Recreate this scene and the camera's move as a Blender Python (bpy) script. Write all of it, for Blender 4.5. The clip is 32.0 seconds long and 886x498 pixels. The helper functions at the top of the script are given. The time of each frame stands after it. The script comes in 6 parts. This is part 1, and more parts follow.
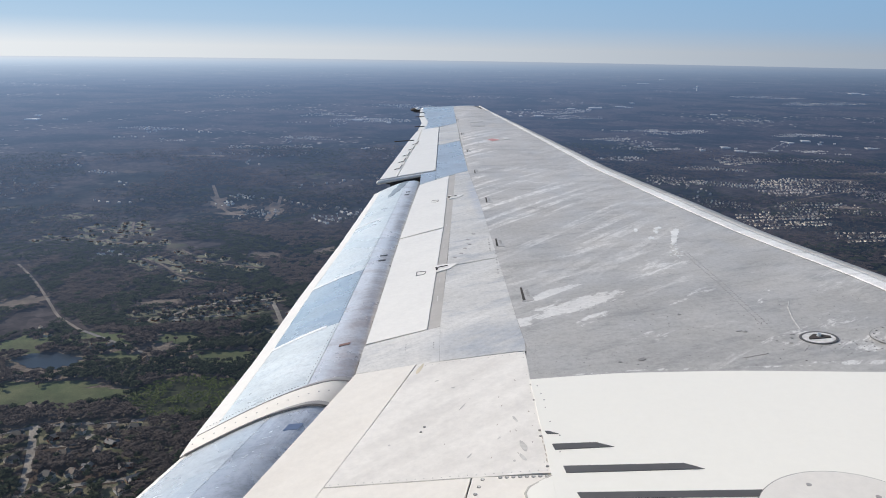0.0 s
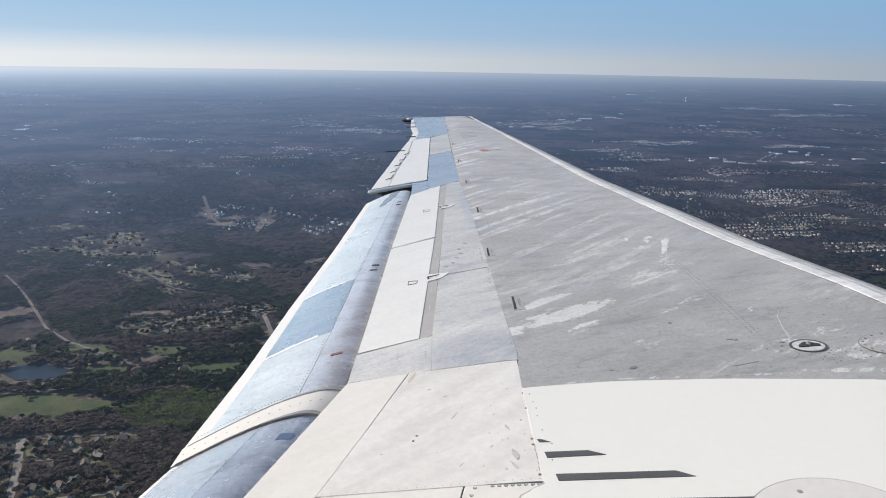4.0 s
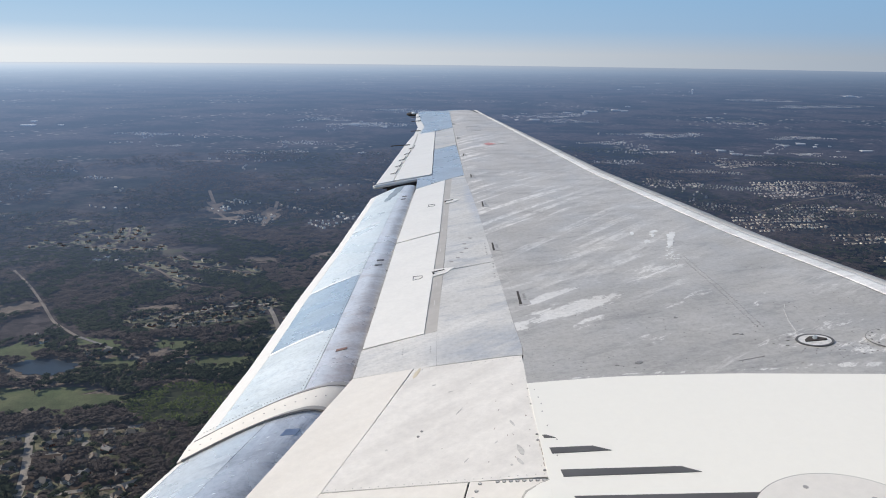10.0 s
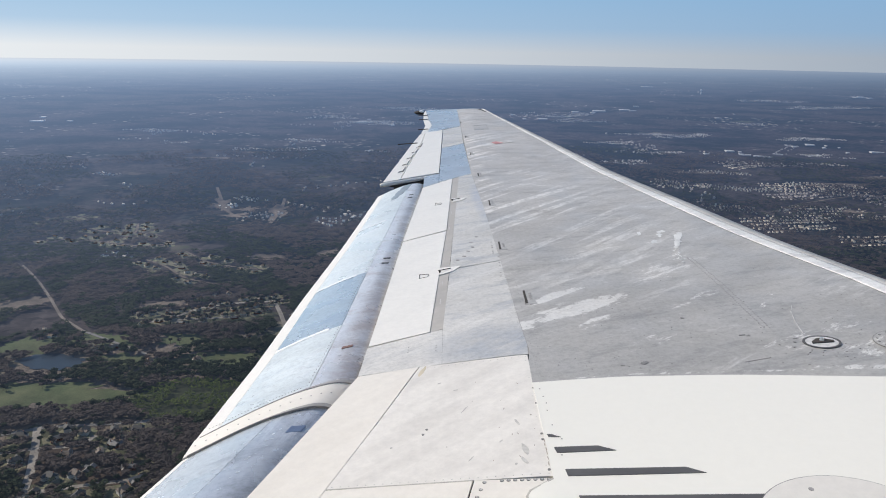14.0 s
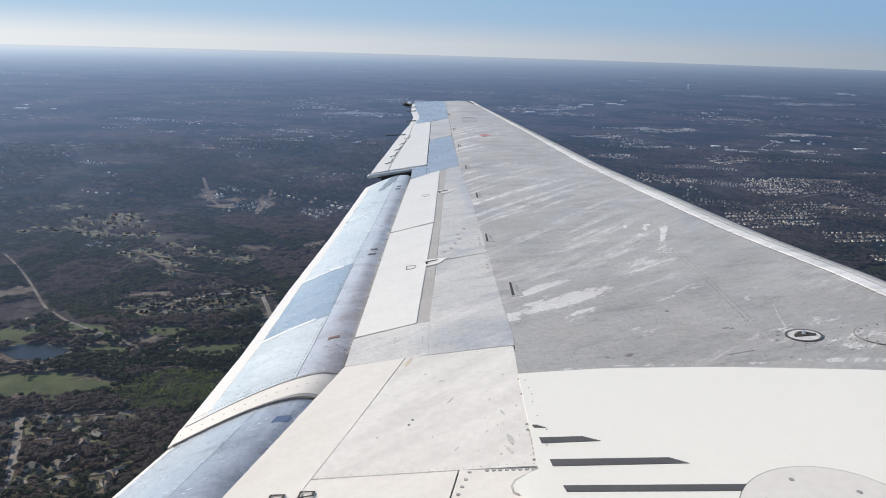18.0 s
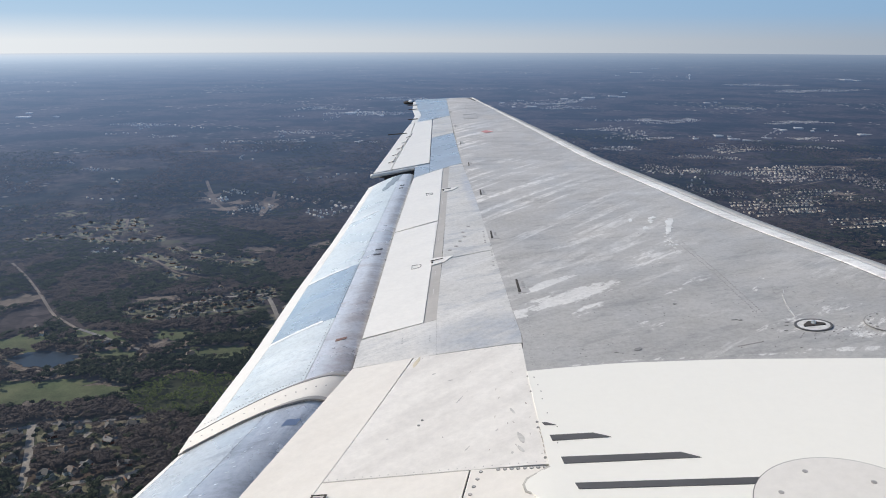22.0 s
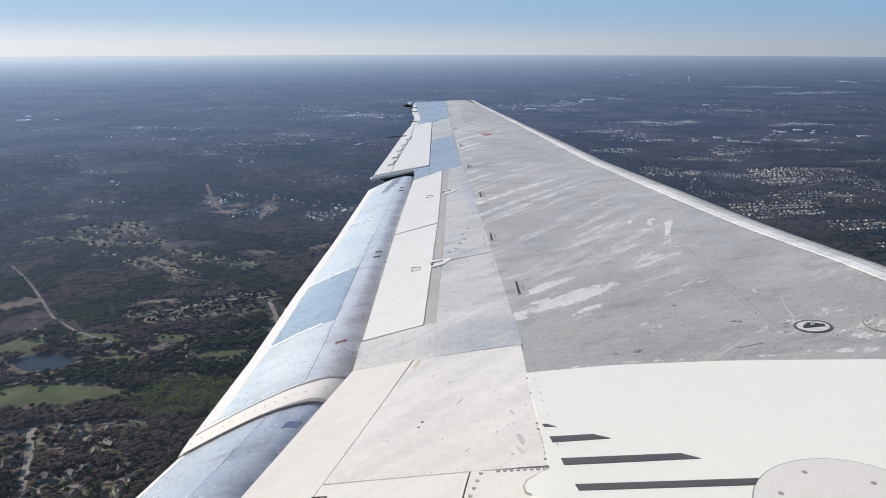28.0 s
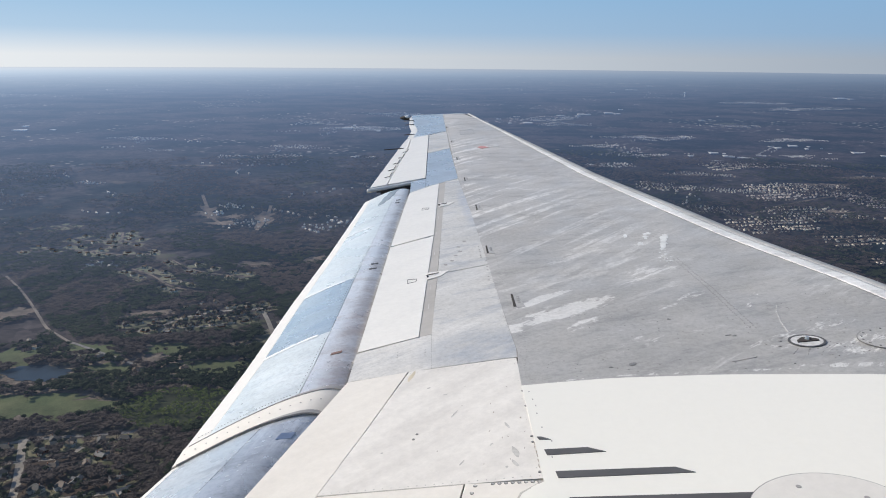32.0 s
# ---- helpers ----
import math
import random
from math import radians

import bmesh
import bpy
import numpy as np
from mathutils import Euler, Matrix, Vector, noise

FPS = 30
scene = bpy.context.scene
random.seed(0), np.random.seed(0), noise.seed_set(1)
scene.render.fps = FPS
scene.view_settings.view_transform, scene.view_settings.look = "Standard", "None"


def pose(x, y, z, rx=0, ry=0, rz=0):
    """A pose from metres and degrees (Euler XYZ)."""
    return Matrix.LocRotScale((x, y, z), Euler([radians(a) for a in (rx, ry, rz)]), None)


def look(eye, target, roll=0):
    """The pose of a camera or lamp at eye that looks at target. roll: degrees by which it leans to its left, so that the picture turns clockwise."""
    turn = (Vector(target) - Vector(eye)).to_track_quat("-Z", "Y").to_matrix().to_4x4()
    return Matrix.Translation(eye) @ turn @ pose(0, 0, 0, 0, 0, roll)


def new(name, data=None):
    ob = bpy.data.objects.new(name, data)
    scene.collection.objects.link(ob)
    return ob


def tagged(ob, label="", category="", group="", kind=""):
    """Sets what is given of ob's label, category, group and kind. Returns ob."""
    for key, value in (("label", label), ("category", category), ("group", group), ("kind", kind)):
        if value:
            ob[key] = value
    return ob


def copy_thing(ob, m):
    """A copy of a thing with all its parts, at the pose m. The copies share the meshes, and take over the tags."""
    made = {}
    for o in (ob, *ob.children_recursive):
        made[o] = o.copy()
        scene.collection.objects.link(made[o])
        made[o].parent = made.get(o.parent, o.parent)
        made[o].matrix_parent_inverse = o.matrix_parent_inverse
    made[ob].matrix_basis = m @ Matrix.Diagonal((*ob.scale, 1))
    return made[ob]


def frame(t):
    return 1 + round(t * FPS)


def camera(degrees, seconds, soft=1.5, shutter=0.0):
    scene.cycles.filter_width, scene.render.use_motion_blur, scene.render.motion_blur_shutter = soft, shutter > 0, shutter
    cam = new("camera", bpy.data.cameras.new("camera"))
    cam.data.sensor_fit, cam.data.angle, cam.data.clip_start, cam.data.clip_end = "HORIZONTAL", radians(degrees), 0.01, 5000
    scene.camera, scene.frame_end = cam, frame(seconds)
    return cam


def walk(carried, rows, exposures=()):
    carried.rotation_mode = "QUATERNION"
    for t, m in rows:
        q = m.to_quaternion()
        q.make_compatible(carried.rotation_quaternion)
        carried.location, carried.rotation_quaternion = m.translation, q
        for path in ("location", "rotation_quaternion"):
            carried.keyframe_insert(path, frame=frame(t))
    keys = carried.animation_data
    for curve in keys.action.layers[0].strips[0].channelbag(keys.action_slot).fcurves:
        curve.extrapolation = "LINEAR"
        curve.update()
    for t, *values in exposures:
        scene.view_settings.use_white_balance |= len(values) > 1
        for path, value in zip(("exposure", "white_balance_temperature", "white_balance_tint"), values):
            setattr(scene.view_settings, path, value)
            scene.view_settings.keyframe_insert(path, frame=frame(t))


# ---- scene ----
cam = camera(61.3, 32.0, soft=1.0)
ALT = 550.0  # height of the eye over the ground

# seconds, x, y, z off the seat's eye point, then the turn in degrees
ROWS = [
    (0, -0.000, -0.000, -0.000, 74.998, -0.850, 0.228),
    (0.5, 0.001, 0.001, 0.003, 74.819, -0.547, 0.247),
    (1, -0.000, -0.003, 0.001, 74.680, -0.575, 0.334),
    (1.5, -0.002, -0.001, 0.008, 74.563, -0.560, 0.487),
    (2, 0.001, -0.004, 0.005, 74.751, -0.561, 0.302),
    (2.5, 0.000, -0.008, 0.002, 74.895, -0.719, 0.021),
    (3, -0.002, -0.005, 0.004, 75.480, -0.964, -0.392),
    (3.5, -0.005, -0.011, -0.001, 75.953, -0.937, -0.455),
    (5.5, -0.001, -0.007, -0.009, 75.051, -1.076, -0.468),
    (6, 0.004, -0.004, -0.002, 75.262, -1.073, -0.435),
    (6.5, 0.000, -0.004, 0.003, 75.429, -1.265, -0.211),
    (7, 0.001, -0.009, -0.001, 75.430, -1.235, -0.282),
    (7.5, 0.002, -0.005, 0.008, 75.123, -0.876, -0.771),
    (8, -0.006, -0.011, -0.000, 75.289, -0.886, -0.904),
    (8.5, -0.002, -0.010, -0.001, 75.590, -0.904, -0.701),
    (9, 0.007, -0.010, -0.002, 75.844, -0.927, -0.482),
    (9.5, -0.002, -0.003, 0.001, 75.912, -0.854, -0.296),
    (10, 0.002, -0.003, 0.002, 75.317, -0.643, -0.081),
    (10.5, 0.002, -0.011, 0.004, 74.672, -0.658, -0.109),
    (11, 0.003, 0.010, 0.009, 74.480, -0.543, -0.141),
    (11.5, -0.006, 0.002, 0.012, 74.712, -0.235, -0.283),
    (12, 0.002, -0.005, -0.002, 75.409, -0.122, -0.628),
    (12.5, 0.001, -0.004, 0.002, 75.870, -0.409, -0.617),
    (13, 0.000, -0.003, -0.001, 75.743, -0.616, -0.291),
    (13.5, 0.004, -0.004, 0.003, 75.348, -0.702, 0.243),
    (15.5, -0.003, -0.009, 0.000, 75.048, -1.623, 0.602),
    (16, -0.002, -0.008, 0.003, 74.946, -1.707, 0.394),
    (16.5, -0.000, -0.006, 0.000, 74.971, -1.683, 0.200),
    (17, 0.000, -0.006, -0.007, 75.114, -1.820, -0.062),
    (17.5, -0.002, 0.005, 0.006, 74.602, -1.694, -0.120),
    (18, 0.002, -0.014, -0.001, 74.635, -1.665, -0.317),
    (18.5, -0.004, -0.006, 0.001, 75.145, -1.909, -0.584),
    (19, 0.000, -0.002, 0.000, 75.153, -1.740, -0.339),
    (19.5, -0.000, -0.001, -0.004, 74.733, -1.369, -0.119),
    (20, -0.004, -0.004, -0.003, 74.747, -1.046, -0.307),
    (20.5, -0.002, 0.001, 0.001, 74.941, -0.783, -0.567),
    (21, 0.004, 0.003, -0.002, 74.900, -0.535, -0.260),
    (21.5, 0.002, -0.006, 0.002, 74.498, -0.426, -0.185),
    (22, 0.001, 0.001, 0.005, 74.413, -0.094, -0.358),
    (22.5, -0.000, -0.000, 0.004, 74.723, -0.122, -0.381),
    (23, 0.001, 0.006, 0.002, 74.972, -0.251, -0.455),
    (23.5, 0.004, 0.006, -0.002, 75.059, -0.399, -0.461),
    (24, 0.002, -0.005, -0.007, 75.095, -0.591, -0.508),
    (24.5, -0.000, -0.010, -0.001, 74.975, -0.606, -0.837),
    (26.5, -0.002, 0.007, -0.002, 74.020, -0.172, -0.674),
    (27, 0.004, 0.003, 0.005, 74.212, 0.102, -0.406),
    (27.5, -0.001, -0.003, 0.007, 74.503, 0.146, -0.500),
    (28, 0.002, -0.006, 0.005, 74.599, -0.000, -0.389),
    (28.5, 0.009, -0.005, -0.010, 75.065, -0.437, -0.380),
    (29, 0.006, -0.012, 0.016, 74.685, -0.564, -0.451),
    (29.5, 0.002, -0.007, 0.004, 74.576, -0.433, -0.268),
    (30, 0.000, -0.004, 0.003, 74.123, -0.226, -0.039),
    (30.5, 0.001, -0.010, 0.001, 73.979, -0.247, 0.023),
    (31, 0.000, -0.001, 0.008, 74.576, -0.295, -0.224),
    (31.5, -0.000, 0.001, 0.005, 74.810, -0.320, -0.346),
    (32, 0.001, -0.016, 0.004, 75.586, -0.478, -0.598),
]
walk(cam, [(t, pose(x, y, ALT + z, rx, ry, rz)) for t, x, y, z, rx, ry, rz in ROWS])

# ---- light ----
SUN_AZ, SUN_EL = -68.0, 36.0  # degrees clockwise from +y, degrees up
world = bpy.data.worlds.new("world")
scene.world = world
world.use_nodes = True
wt = world.node_tree
sky = wt.nodes.new("ShaderNodeTexSky")
sky.sky_type = "NISHITA"
sky.sun_disc = False
sky.sun_elevation = radians(SUN_EL)
sky.sun_rotation = radians(SUN_AZ)
sky.altitude = 300
sky.air_density = 1.0
sky.dust_density = 0.2
sky.ozone_density = 1.6
# winter haze: bluer above, milky towards the horizon
tint = wt.nodes.new("ShaderNodeMix")
tint.data_type, tint.blend_type = "RGBA", "MULTIPLY"
tint.inputs[0].default_value = 1.0
tint.inputs[7].default_value = (0.83, 0.85, 0.92, 1)
wt.links.new(sky.outputs[0], tint.inputs[6])
where = wt.nodes.new("ShaderNodeTexCoord")
axis = wt.nodes.new("ShaderNodeSeparateXYZ")
wt.links.new(where.outputs["Generated"], axis.inputs[0])
low = wt.nodes.new("ShaderNodeValToRGB")
low.color_ramp.elements[0].position, low.color_ramp.elements[0].color = 0.0, (0.86, 0.86, 0.86, 1)
low.color_ramp.elements[1].position, low.color_ramp.elements[1].color = 0.088, (0, 0, 0, 1)
mid = low.color_ramp.elements.new(0.03)
mid.color = (0.26, 0.26, 0.26, 1)
wt.links.new(axis.outputs["Z"], low.inputs[0])
milk = wt.nodes.new("ShaderNodeMix")
milk.data_type = "RGBA"
glow = wt.nodes.new("ShaderNodeMapRange")
glow.inputs["From Min"].default_value, glow.inputs["From Max"].default_value = -0.55, 0.55
wt.links.new(axis.outputs["X"], glow.inputs["Value"])
veil = wt.nodes.new("ShaderNodeMix")
veil.data_type = "RGBA"
veil.inputs[6].default_value, veil.inputs[7].default_value = (8.3, 8.3, 8.2, 1), (3.4, 3.75, 4.25, 1)
wt.links.new(glow.outputs[0], veil.inputs[0])
wt.links.new(veil.outputs[2], milk.inputs[7])
wt.links.new(low.outputs[0], milk.inputs[0])
blue = wt.nodes.new("ShaderNodeMix")
blue.data_type = "RGBA"
clear_air = wt.nodes.new("ShaderNodeMix")
clear_air.data_type = "RGBA"
clear_air.inputs[6].default_value, clear_air.inputs[7].default_value = (2.85, 4.85, 7.0, 1), (2.2, 3.95, 6.1, 1)
wt.links.new(glow.outputs[0], clear_air.inputs[0])
wt.links.new(clear_air.outputs[2], blue.inputs[7])
lift = wt.nodes.new("ShaderNodeMapRange")
lift.inputs["From Min"].default_value, lift.inputs["From Max"].default_value = 0.08, 0.45
lift.inputs["To Min"].default_value, lift.inputs["To Max"].default_value = 1.0, 0.15
wt.links.new(axis.outputs["Z"], lift.inputs["Value"])
wt.links.new(lift.outputs[0], blue.inputs[0])
wt.links.new(tint.outputs[2], blue.inputs[6])
wt.links.new(blue.outputs[2], milk.inputs[6])
wt.links.new(milk.outputs[2], wt.nodes["Background"].inputs[0])
wt.nodes["Background"].inputs[1].default_value = 0.11
sun = new("sun", bpy.data.lights.new("sun", "SUN"))
sun.data.energy, sun.data.angle, sun.data.color = 4.6, radians(0.53), (1.0, 0.912, 0.79)
az, el = radians(SUN_AZ), radians(SUN_EL)
sun_way = Vector((math.sin(az) * math.cos(el), math.cos(az) * math.cos(el), math.sin(el)))
sun.matrix_world = look(sun_way * 900 + Vector((0, 0, ALT)), (0, 0, ALT))
scene.view_settings.exposure = 0.0


# ---- materials ----
class Nodes:
    """A node material under construction."""

    def __init__(self, name, rough=0.5, metal=0.0, spec=0.5):
        self.m = bpy.data.materials.new(name)
        self.m.use_nodes = True
        self.t = self.m.node_tree
        self.b = self.t.nodes["Principled BSDF"]
        self.b.inputs["Roughness"].default_value = rough
        self.b.inputs["Metallic"].default_value = metal
        self.b.inputs["Specular IOR Level"].default_value = spec

    def node(self, kind, **sets):
        n = self.t.nodes.new(kind)
        for k, v in sets.items():
            n.inputs[k].default_value = v
        return n

    def link(self, a, b):
        self.t.links.new(a, b)

    def coords(self, turn=0.0, scale=(1, 1, 1)):
        c = self.node("ShaderNodeTexCoord")
        r = self.node("ShaderNodeMapping")
        r.inputs["Rotation"].default_value = (0, 0, radians(turn))
        s = self.node("ShaderNodeMapping")
        s.inputs["Scale"].default_value = scale
        self.link(c.outputs["Object"], r.inputs[0])
        self.link(r.outputs[0], s.inputs[0])
        return s.outputs[0]

    def noise(self, at, scale, detail=4.0, rough=0.55):
        n = self.node("ShaderNodeTexNoise", Scale=scale, Detail=detail, Roughness=rough)
        if at:
            self.link(at, n.inputs["Vector"])
        return n.outputs["Fac"]

    def ramp(self, fac, *stops):
        n = self.node("ShaderNodeValToRGB")
        e = n.color_ramp.elements
        while len(e) < len(stops):
            e.new(0.5)
        for el_, (p, c) in zip(e, stops):
            el_.position = p
            el_.color = (*c, 1) if not isinstance(c, (int, float)) else (c, c, c, 1)
        self.link(fac, n.inputs[0])
        return n.outputs[0]

    def mix(self, fac, a, b, how="MIX"):
        n = self.t.nodes.new("ShaderNodeMix")
        n.data_type, n.blend_type = "RGBA", how
        for v, i in ((fac, 0), (a, 6), (b, 7)):
            if isinstance(v, (int, float)):
                n.inputs[i].default_value = v
            elif isinstance(v, tuple):
                n.inputs[i].default_value = (*v, 1)
            else:
                self.link(v, n.inputs[i])
        return n.outputs[2]

    def bump(self, fac, strength, distance):
        n = self.node("ShaderNodeBump", Strength=strength, Distance=distance)
        self.link(fac, n.inputs["Height"])
        self.link(n.outputs[0], self.b.inputs["Normal"])

    def color(self, c):
        self.link(c, self.b.inputs["Base Color"])
        return self.m


SMEARS = ((0.808, 4.28, 0.53, 0.13, 30.4, 0.28), (0.70, 4.52, 0.40, 0.08, 36.2, 0.34), (0.868, 4.06, 0.30, 0.09, 35.3, 0.44), (0.468, 4.07, 0.15, 0.09, 60.6, 0.33), (1, 5.35, 0.6, 0.07, 38, 0.42), (1.5, 4.9, 0.5, 0.25, 35, 0.47), (2, 3.75, 0.7, 0.20, 24, 0.47), (1.4, 3.365, 1.0, 0.020, -3, 0.47), (2.22, 3.56, 0.45, 0.17, 14, 0.45), (1.93, 4.25, 0.30, 0.08, 62, 0.50), (1.55, 4.35, 0.45, 0.10, 36, 0.50), (1.1, 3.75, 0.4, 0.14, 30, 0.51), (0.8, 3.385, 0.6, 0.016, 2, 0.48), (2.1, 3.34, 0.6, 0.045, -6, 0.43))
FLOW = 38.0  # degrees between the air's way over the wing and +x


def skin_metal(name, base, light, dark, rough, metal, streak=0.6, flow_scale=(0.55, 5.0, 1.0), speck=0.5, smear=False, way_of=FLOW, stains_and_sheen=()):
    """Weathered wing skin: streaks along the airflow, blotches, dark specks."""
    n = Nodes(name, rough, metal)
    at = n.coords(-way_of, flow_scale)
    fine_at = n.coords(-FLOW, (0.45, 8.5, 1.0))
    plain = n.coords()
    s = n.ramp(n.noise(at, 1.8, 10, 0.72), (0.53, 0.0), (0.60, 1.0))
    gate = n.ramp(n.noise(plain, 0.9, 3), (0.42, 0.0), (0.62, 1.0))
    both = n.mix(1.0, s, gate, "MULTIPLY")
    if smear:
        # long pale scrapes where the paint is worn thin
        for cx, cy, length, width, way, bare_at in SMEARS:
            c0 = n.node("ShaderNodeTexCoord")
            mv = n.node("ShaderNodeMapping")
            mv.vector_type = "TEXTURE"
            mv.inputs["Location"].default_value = (cx, cy, 0)
            mv.inputs["Rotation"].default_value = (0, 0, radians(way))
            mv.inputs["Scale"].default_value = (length, width, 1000.0)
            n.link(c0.outputs["Object"], mv.inputs[0])
            ball = n.node("ShaderNodeTexGradient")
            ball.gradient_type = "SPHERICAL"
            n.link(mv.outputs[0], ball.inputs[0])
            near = n.node("ShaderNodeMath")
            near.operation = "ADD"
            n.link(n.ramp(ball.outputs["Fac"], (0.0, 0.0), (0.6, 1.0)), near.inputs[0])
            n.link(n.ramp(n.mix(0.62, n.noise(fine_at, 2.6, 12, 0.74), n.noise(n.coords(-FLOW, (0.7, 1.6, 1.0)), 9, 10, 0.78)), (0.40, 0.0), (0.62, 1.0)), near.inputs[1])
            half = n.node("ShaderNodeMath")
            half.operation = "MULTIPLY"
            half.inputs[1].default_value = 0.5
            n.link(near.outputs[0], half.inputs[0])
            edge = 0.55 + (bare_at - 0.34) * 1.5
            worn = n.ramp(half.outputs[0], (0.0, 0.0), (edge, 0.0), (edge + 0.09, 1.0))
            both = n.mix(1.0, both, worn, "LIGHTEN")
        # many fine parallel wipe marks over the outer half
        outer = n.node("ShaderNodeMapRange")
        yy = n.node("ShaderNodeSeparateXYZ")
        n.link(plain, yy.inputs[0])
        n.link(yy.outputs["Y"], outer.inputs["Value"])
        outer.inputs["From Min"].default_value, outer.inputs["From Max"].default_value = 4.4, 6.2
        wipe = n.ramp(n.noise(n.coords(-51, (0.20, 5.2, 1.0)), 2.4, 4, 0.5), (0.50, 0.0), (0.57, 1.0))
        broken = n.ramp(n.noise(n.coords(-51, (1.6, 3.0, 1.0)), 5.0, 8, 0.7), (0.40, 0.15), (0.56, 1.0))
        wipe = n.mix(1.0, n.mix(1.0, wipe, broken, "MULTIPLY"), n.ramp(n.noise(plain, 0.9, 2), (0.40, 0.0), (0.52, 1.0)), "MULTIPLY")
        # fainter over the forward third
        slant = n.node("ShaderNodeMath")
        slant.operation = "MULTIPLY_ADD"
        slant.inputs[1].default_value = 0.18
        n.link(yy.outputs["Y"], slant.inputs[0])
        n.link(yy.outputs["X"], slant.inputs[2])
        aft = n.node("ShaderNodeMapRange")
        n.link(slant.outputs[0], aft.inputs["Value"])
        for key, val in (("From Min", 3.0), ("From Max", 2.35), ("To Min", 0.25), ("To Max", 1.0)):
            aft.inputs[key].default_value = val
        wipe = n.mix(1.0, wipe, aft.outputs[0], "MULTIPLY")
        both = n.mix(outer.outputs[0], both, n.mix(1.0, n.mix(0.75, both, (0, 0, 0)), wipe, "LIGHTEN"))
    blot = n.ramp(n.noise(n.coords(-14, (0.7, 2.2, 1.0)), 3.2, 12, 0.76), (0.38, dark), (0.48, base), (0.58, base), (0.66, tuple((p + q) / 2 for p, q in zip(base, light))))
    c = n.mix(streak, blot, n.mix(both, blot, light))
    patchy = n.ramp(n.noise(n.coords(-20, (0.8, 1.5, 1.0)), 1.5, 9, 0.66), (0.36, 0.87), (0.52, 1.0), (0.66, 1.07))
    c = n.mix(1.0, c, patchy, "MULTIPLY")
    if smear:
        # light gradient put into the colour: skin paler outboard, darker inboard
        c = n.mix(1.0, c, n.ramp(n.noise(plain, 0.8, 6, 0.6), (0.3, 0.97), (0.7, 1.03)), "MULTIPLY")
        span_light = n.node("ShaderNodeMapRange")
        n.link(yy.outputs["Y"], span_light.inputs["Value"])
        span_light.inputs["From Min"].default_value, span_light.inputs["From Max"].default_value = 3.6, 9.5
        c = n.mix(1.0, c, n.mix(span_light.outputs[0], (0.955, 0.955, 0.96), (1.13, 1.11, 1.11)), "MULTIPLY")
    # oval tones: stains, and on the flap nose a painted reflection
    for cx, cy, length, width, way, tone in stains_and_sheen:
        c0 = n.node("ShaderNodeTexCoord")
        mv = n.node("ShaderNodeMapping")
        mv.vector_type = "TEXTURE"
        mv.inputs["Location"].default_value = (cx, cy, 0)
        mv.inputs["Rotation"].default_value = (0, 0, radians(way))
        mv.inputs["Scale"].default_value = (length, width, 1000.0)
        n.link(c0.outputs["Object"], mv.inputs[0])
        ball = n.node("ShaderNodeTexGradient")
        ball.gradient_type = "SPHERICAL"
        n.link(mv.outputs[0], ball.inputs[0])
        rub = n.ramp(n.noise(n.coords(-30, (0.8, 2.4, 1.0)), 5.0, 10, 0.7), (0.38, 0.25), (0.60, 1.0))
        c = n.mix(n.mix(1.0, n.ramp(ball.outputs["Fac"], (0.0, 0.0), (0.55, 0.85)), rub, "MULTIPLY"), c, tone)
    fine = n.ramp(n.noise(plain, 38, 8, 0.78), (0.32, 0.80), (0.5, 1.0), (0.68, 1.12))
    c = n.mix(1.0, c, fine, "MULTIPLY")
    v = n.node("ShaderNodeTexVoronoi", Scale=11.0)
    n.link(plain, v.inputs["Vector"])
    dots = n.ramp(v.outputs["Distance"], (0.035, 1.0), (0.07, 0.0))
    dgate = n.ramp(n.noise(plain, 5.0, 2), (0.52, 0.0), (0.58, speck))
    c = n.mix(n.mix(1.0, dots, dgate, "MULTIPLY"), c, (0.10, 0.095, 0.09))
    r = n.ramp(n.noise(plain, 3.0, 5), (0.3, rough * 0.75), (0.7, min(1, rough * 1.3)))
    n.link(r, n.b.inputs["Roughness"])
    n.bump(n.noise(plain, 2.2, 2), 0.25, 0.006)
    return n.color(c)


def paint(name, base, dirt, rough=0.4, amount=0.5, metal=0.0, grain=1.0):
    """Aircraft enamel with faint dirt drawn along the airflow."""
    n = Nodes(name, rough, metal)
    at = n.coords(-FLOW, (0.8, 3.0, 1.0))
    plain = n.coords()
    d = n.ramp(n.noise(at, 2.4, 7, 0.6), (0.42, 0.0), (0.75, amount))
    c = n.mix(d, base, dirt)
    fine = n.ramp(n.noise(plain, 26, 7, 0.7), (0.3, 1 - 0.055 * grain), (0.7, 1 + 0.035 * grain))
    c = n.mix(1.0, c, fine, "MULTIPLY")
    n.bump(n.noise(plain, 3.0, 2), 0.12, 0.004)
    return n.color(c)


def plain_mat(name, base, rough=0.5, metal=0.0, vary=0.15, scale=8.0):
    n = Nodes(name, rough, metal)
    f = n.ramp(n.noise(n.coords(), scale, 4), (0.3, 1 - vary), (0.7, 1 + vary))
    return n.color(n.mix(1.0, base, f, "MULTIPLY"))


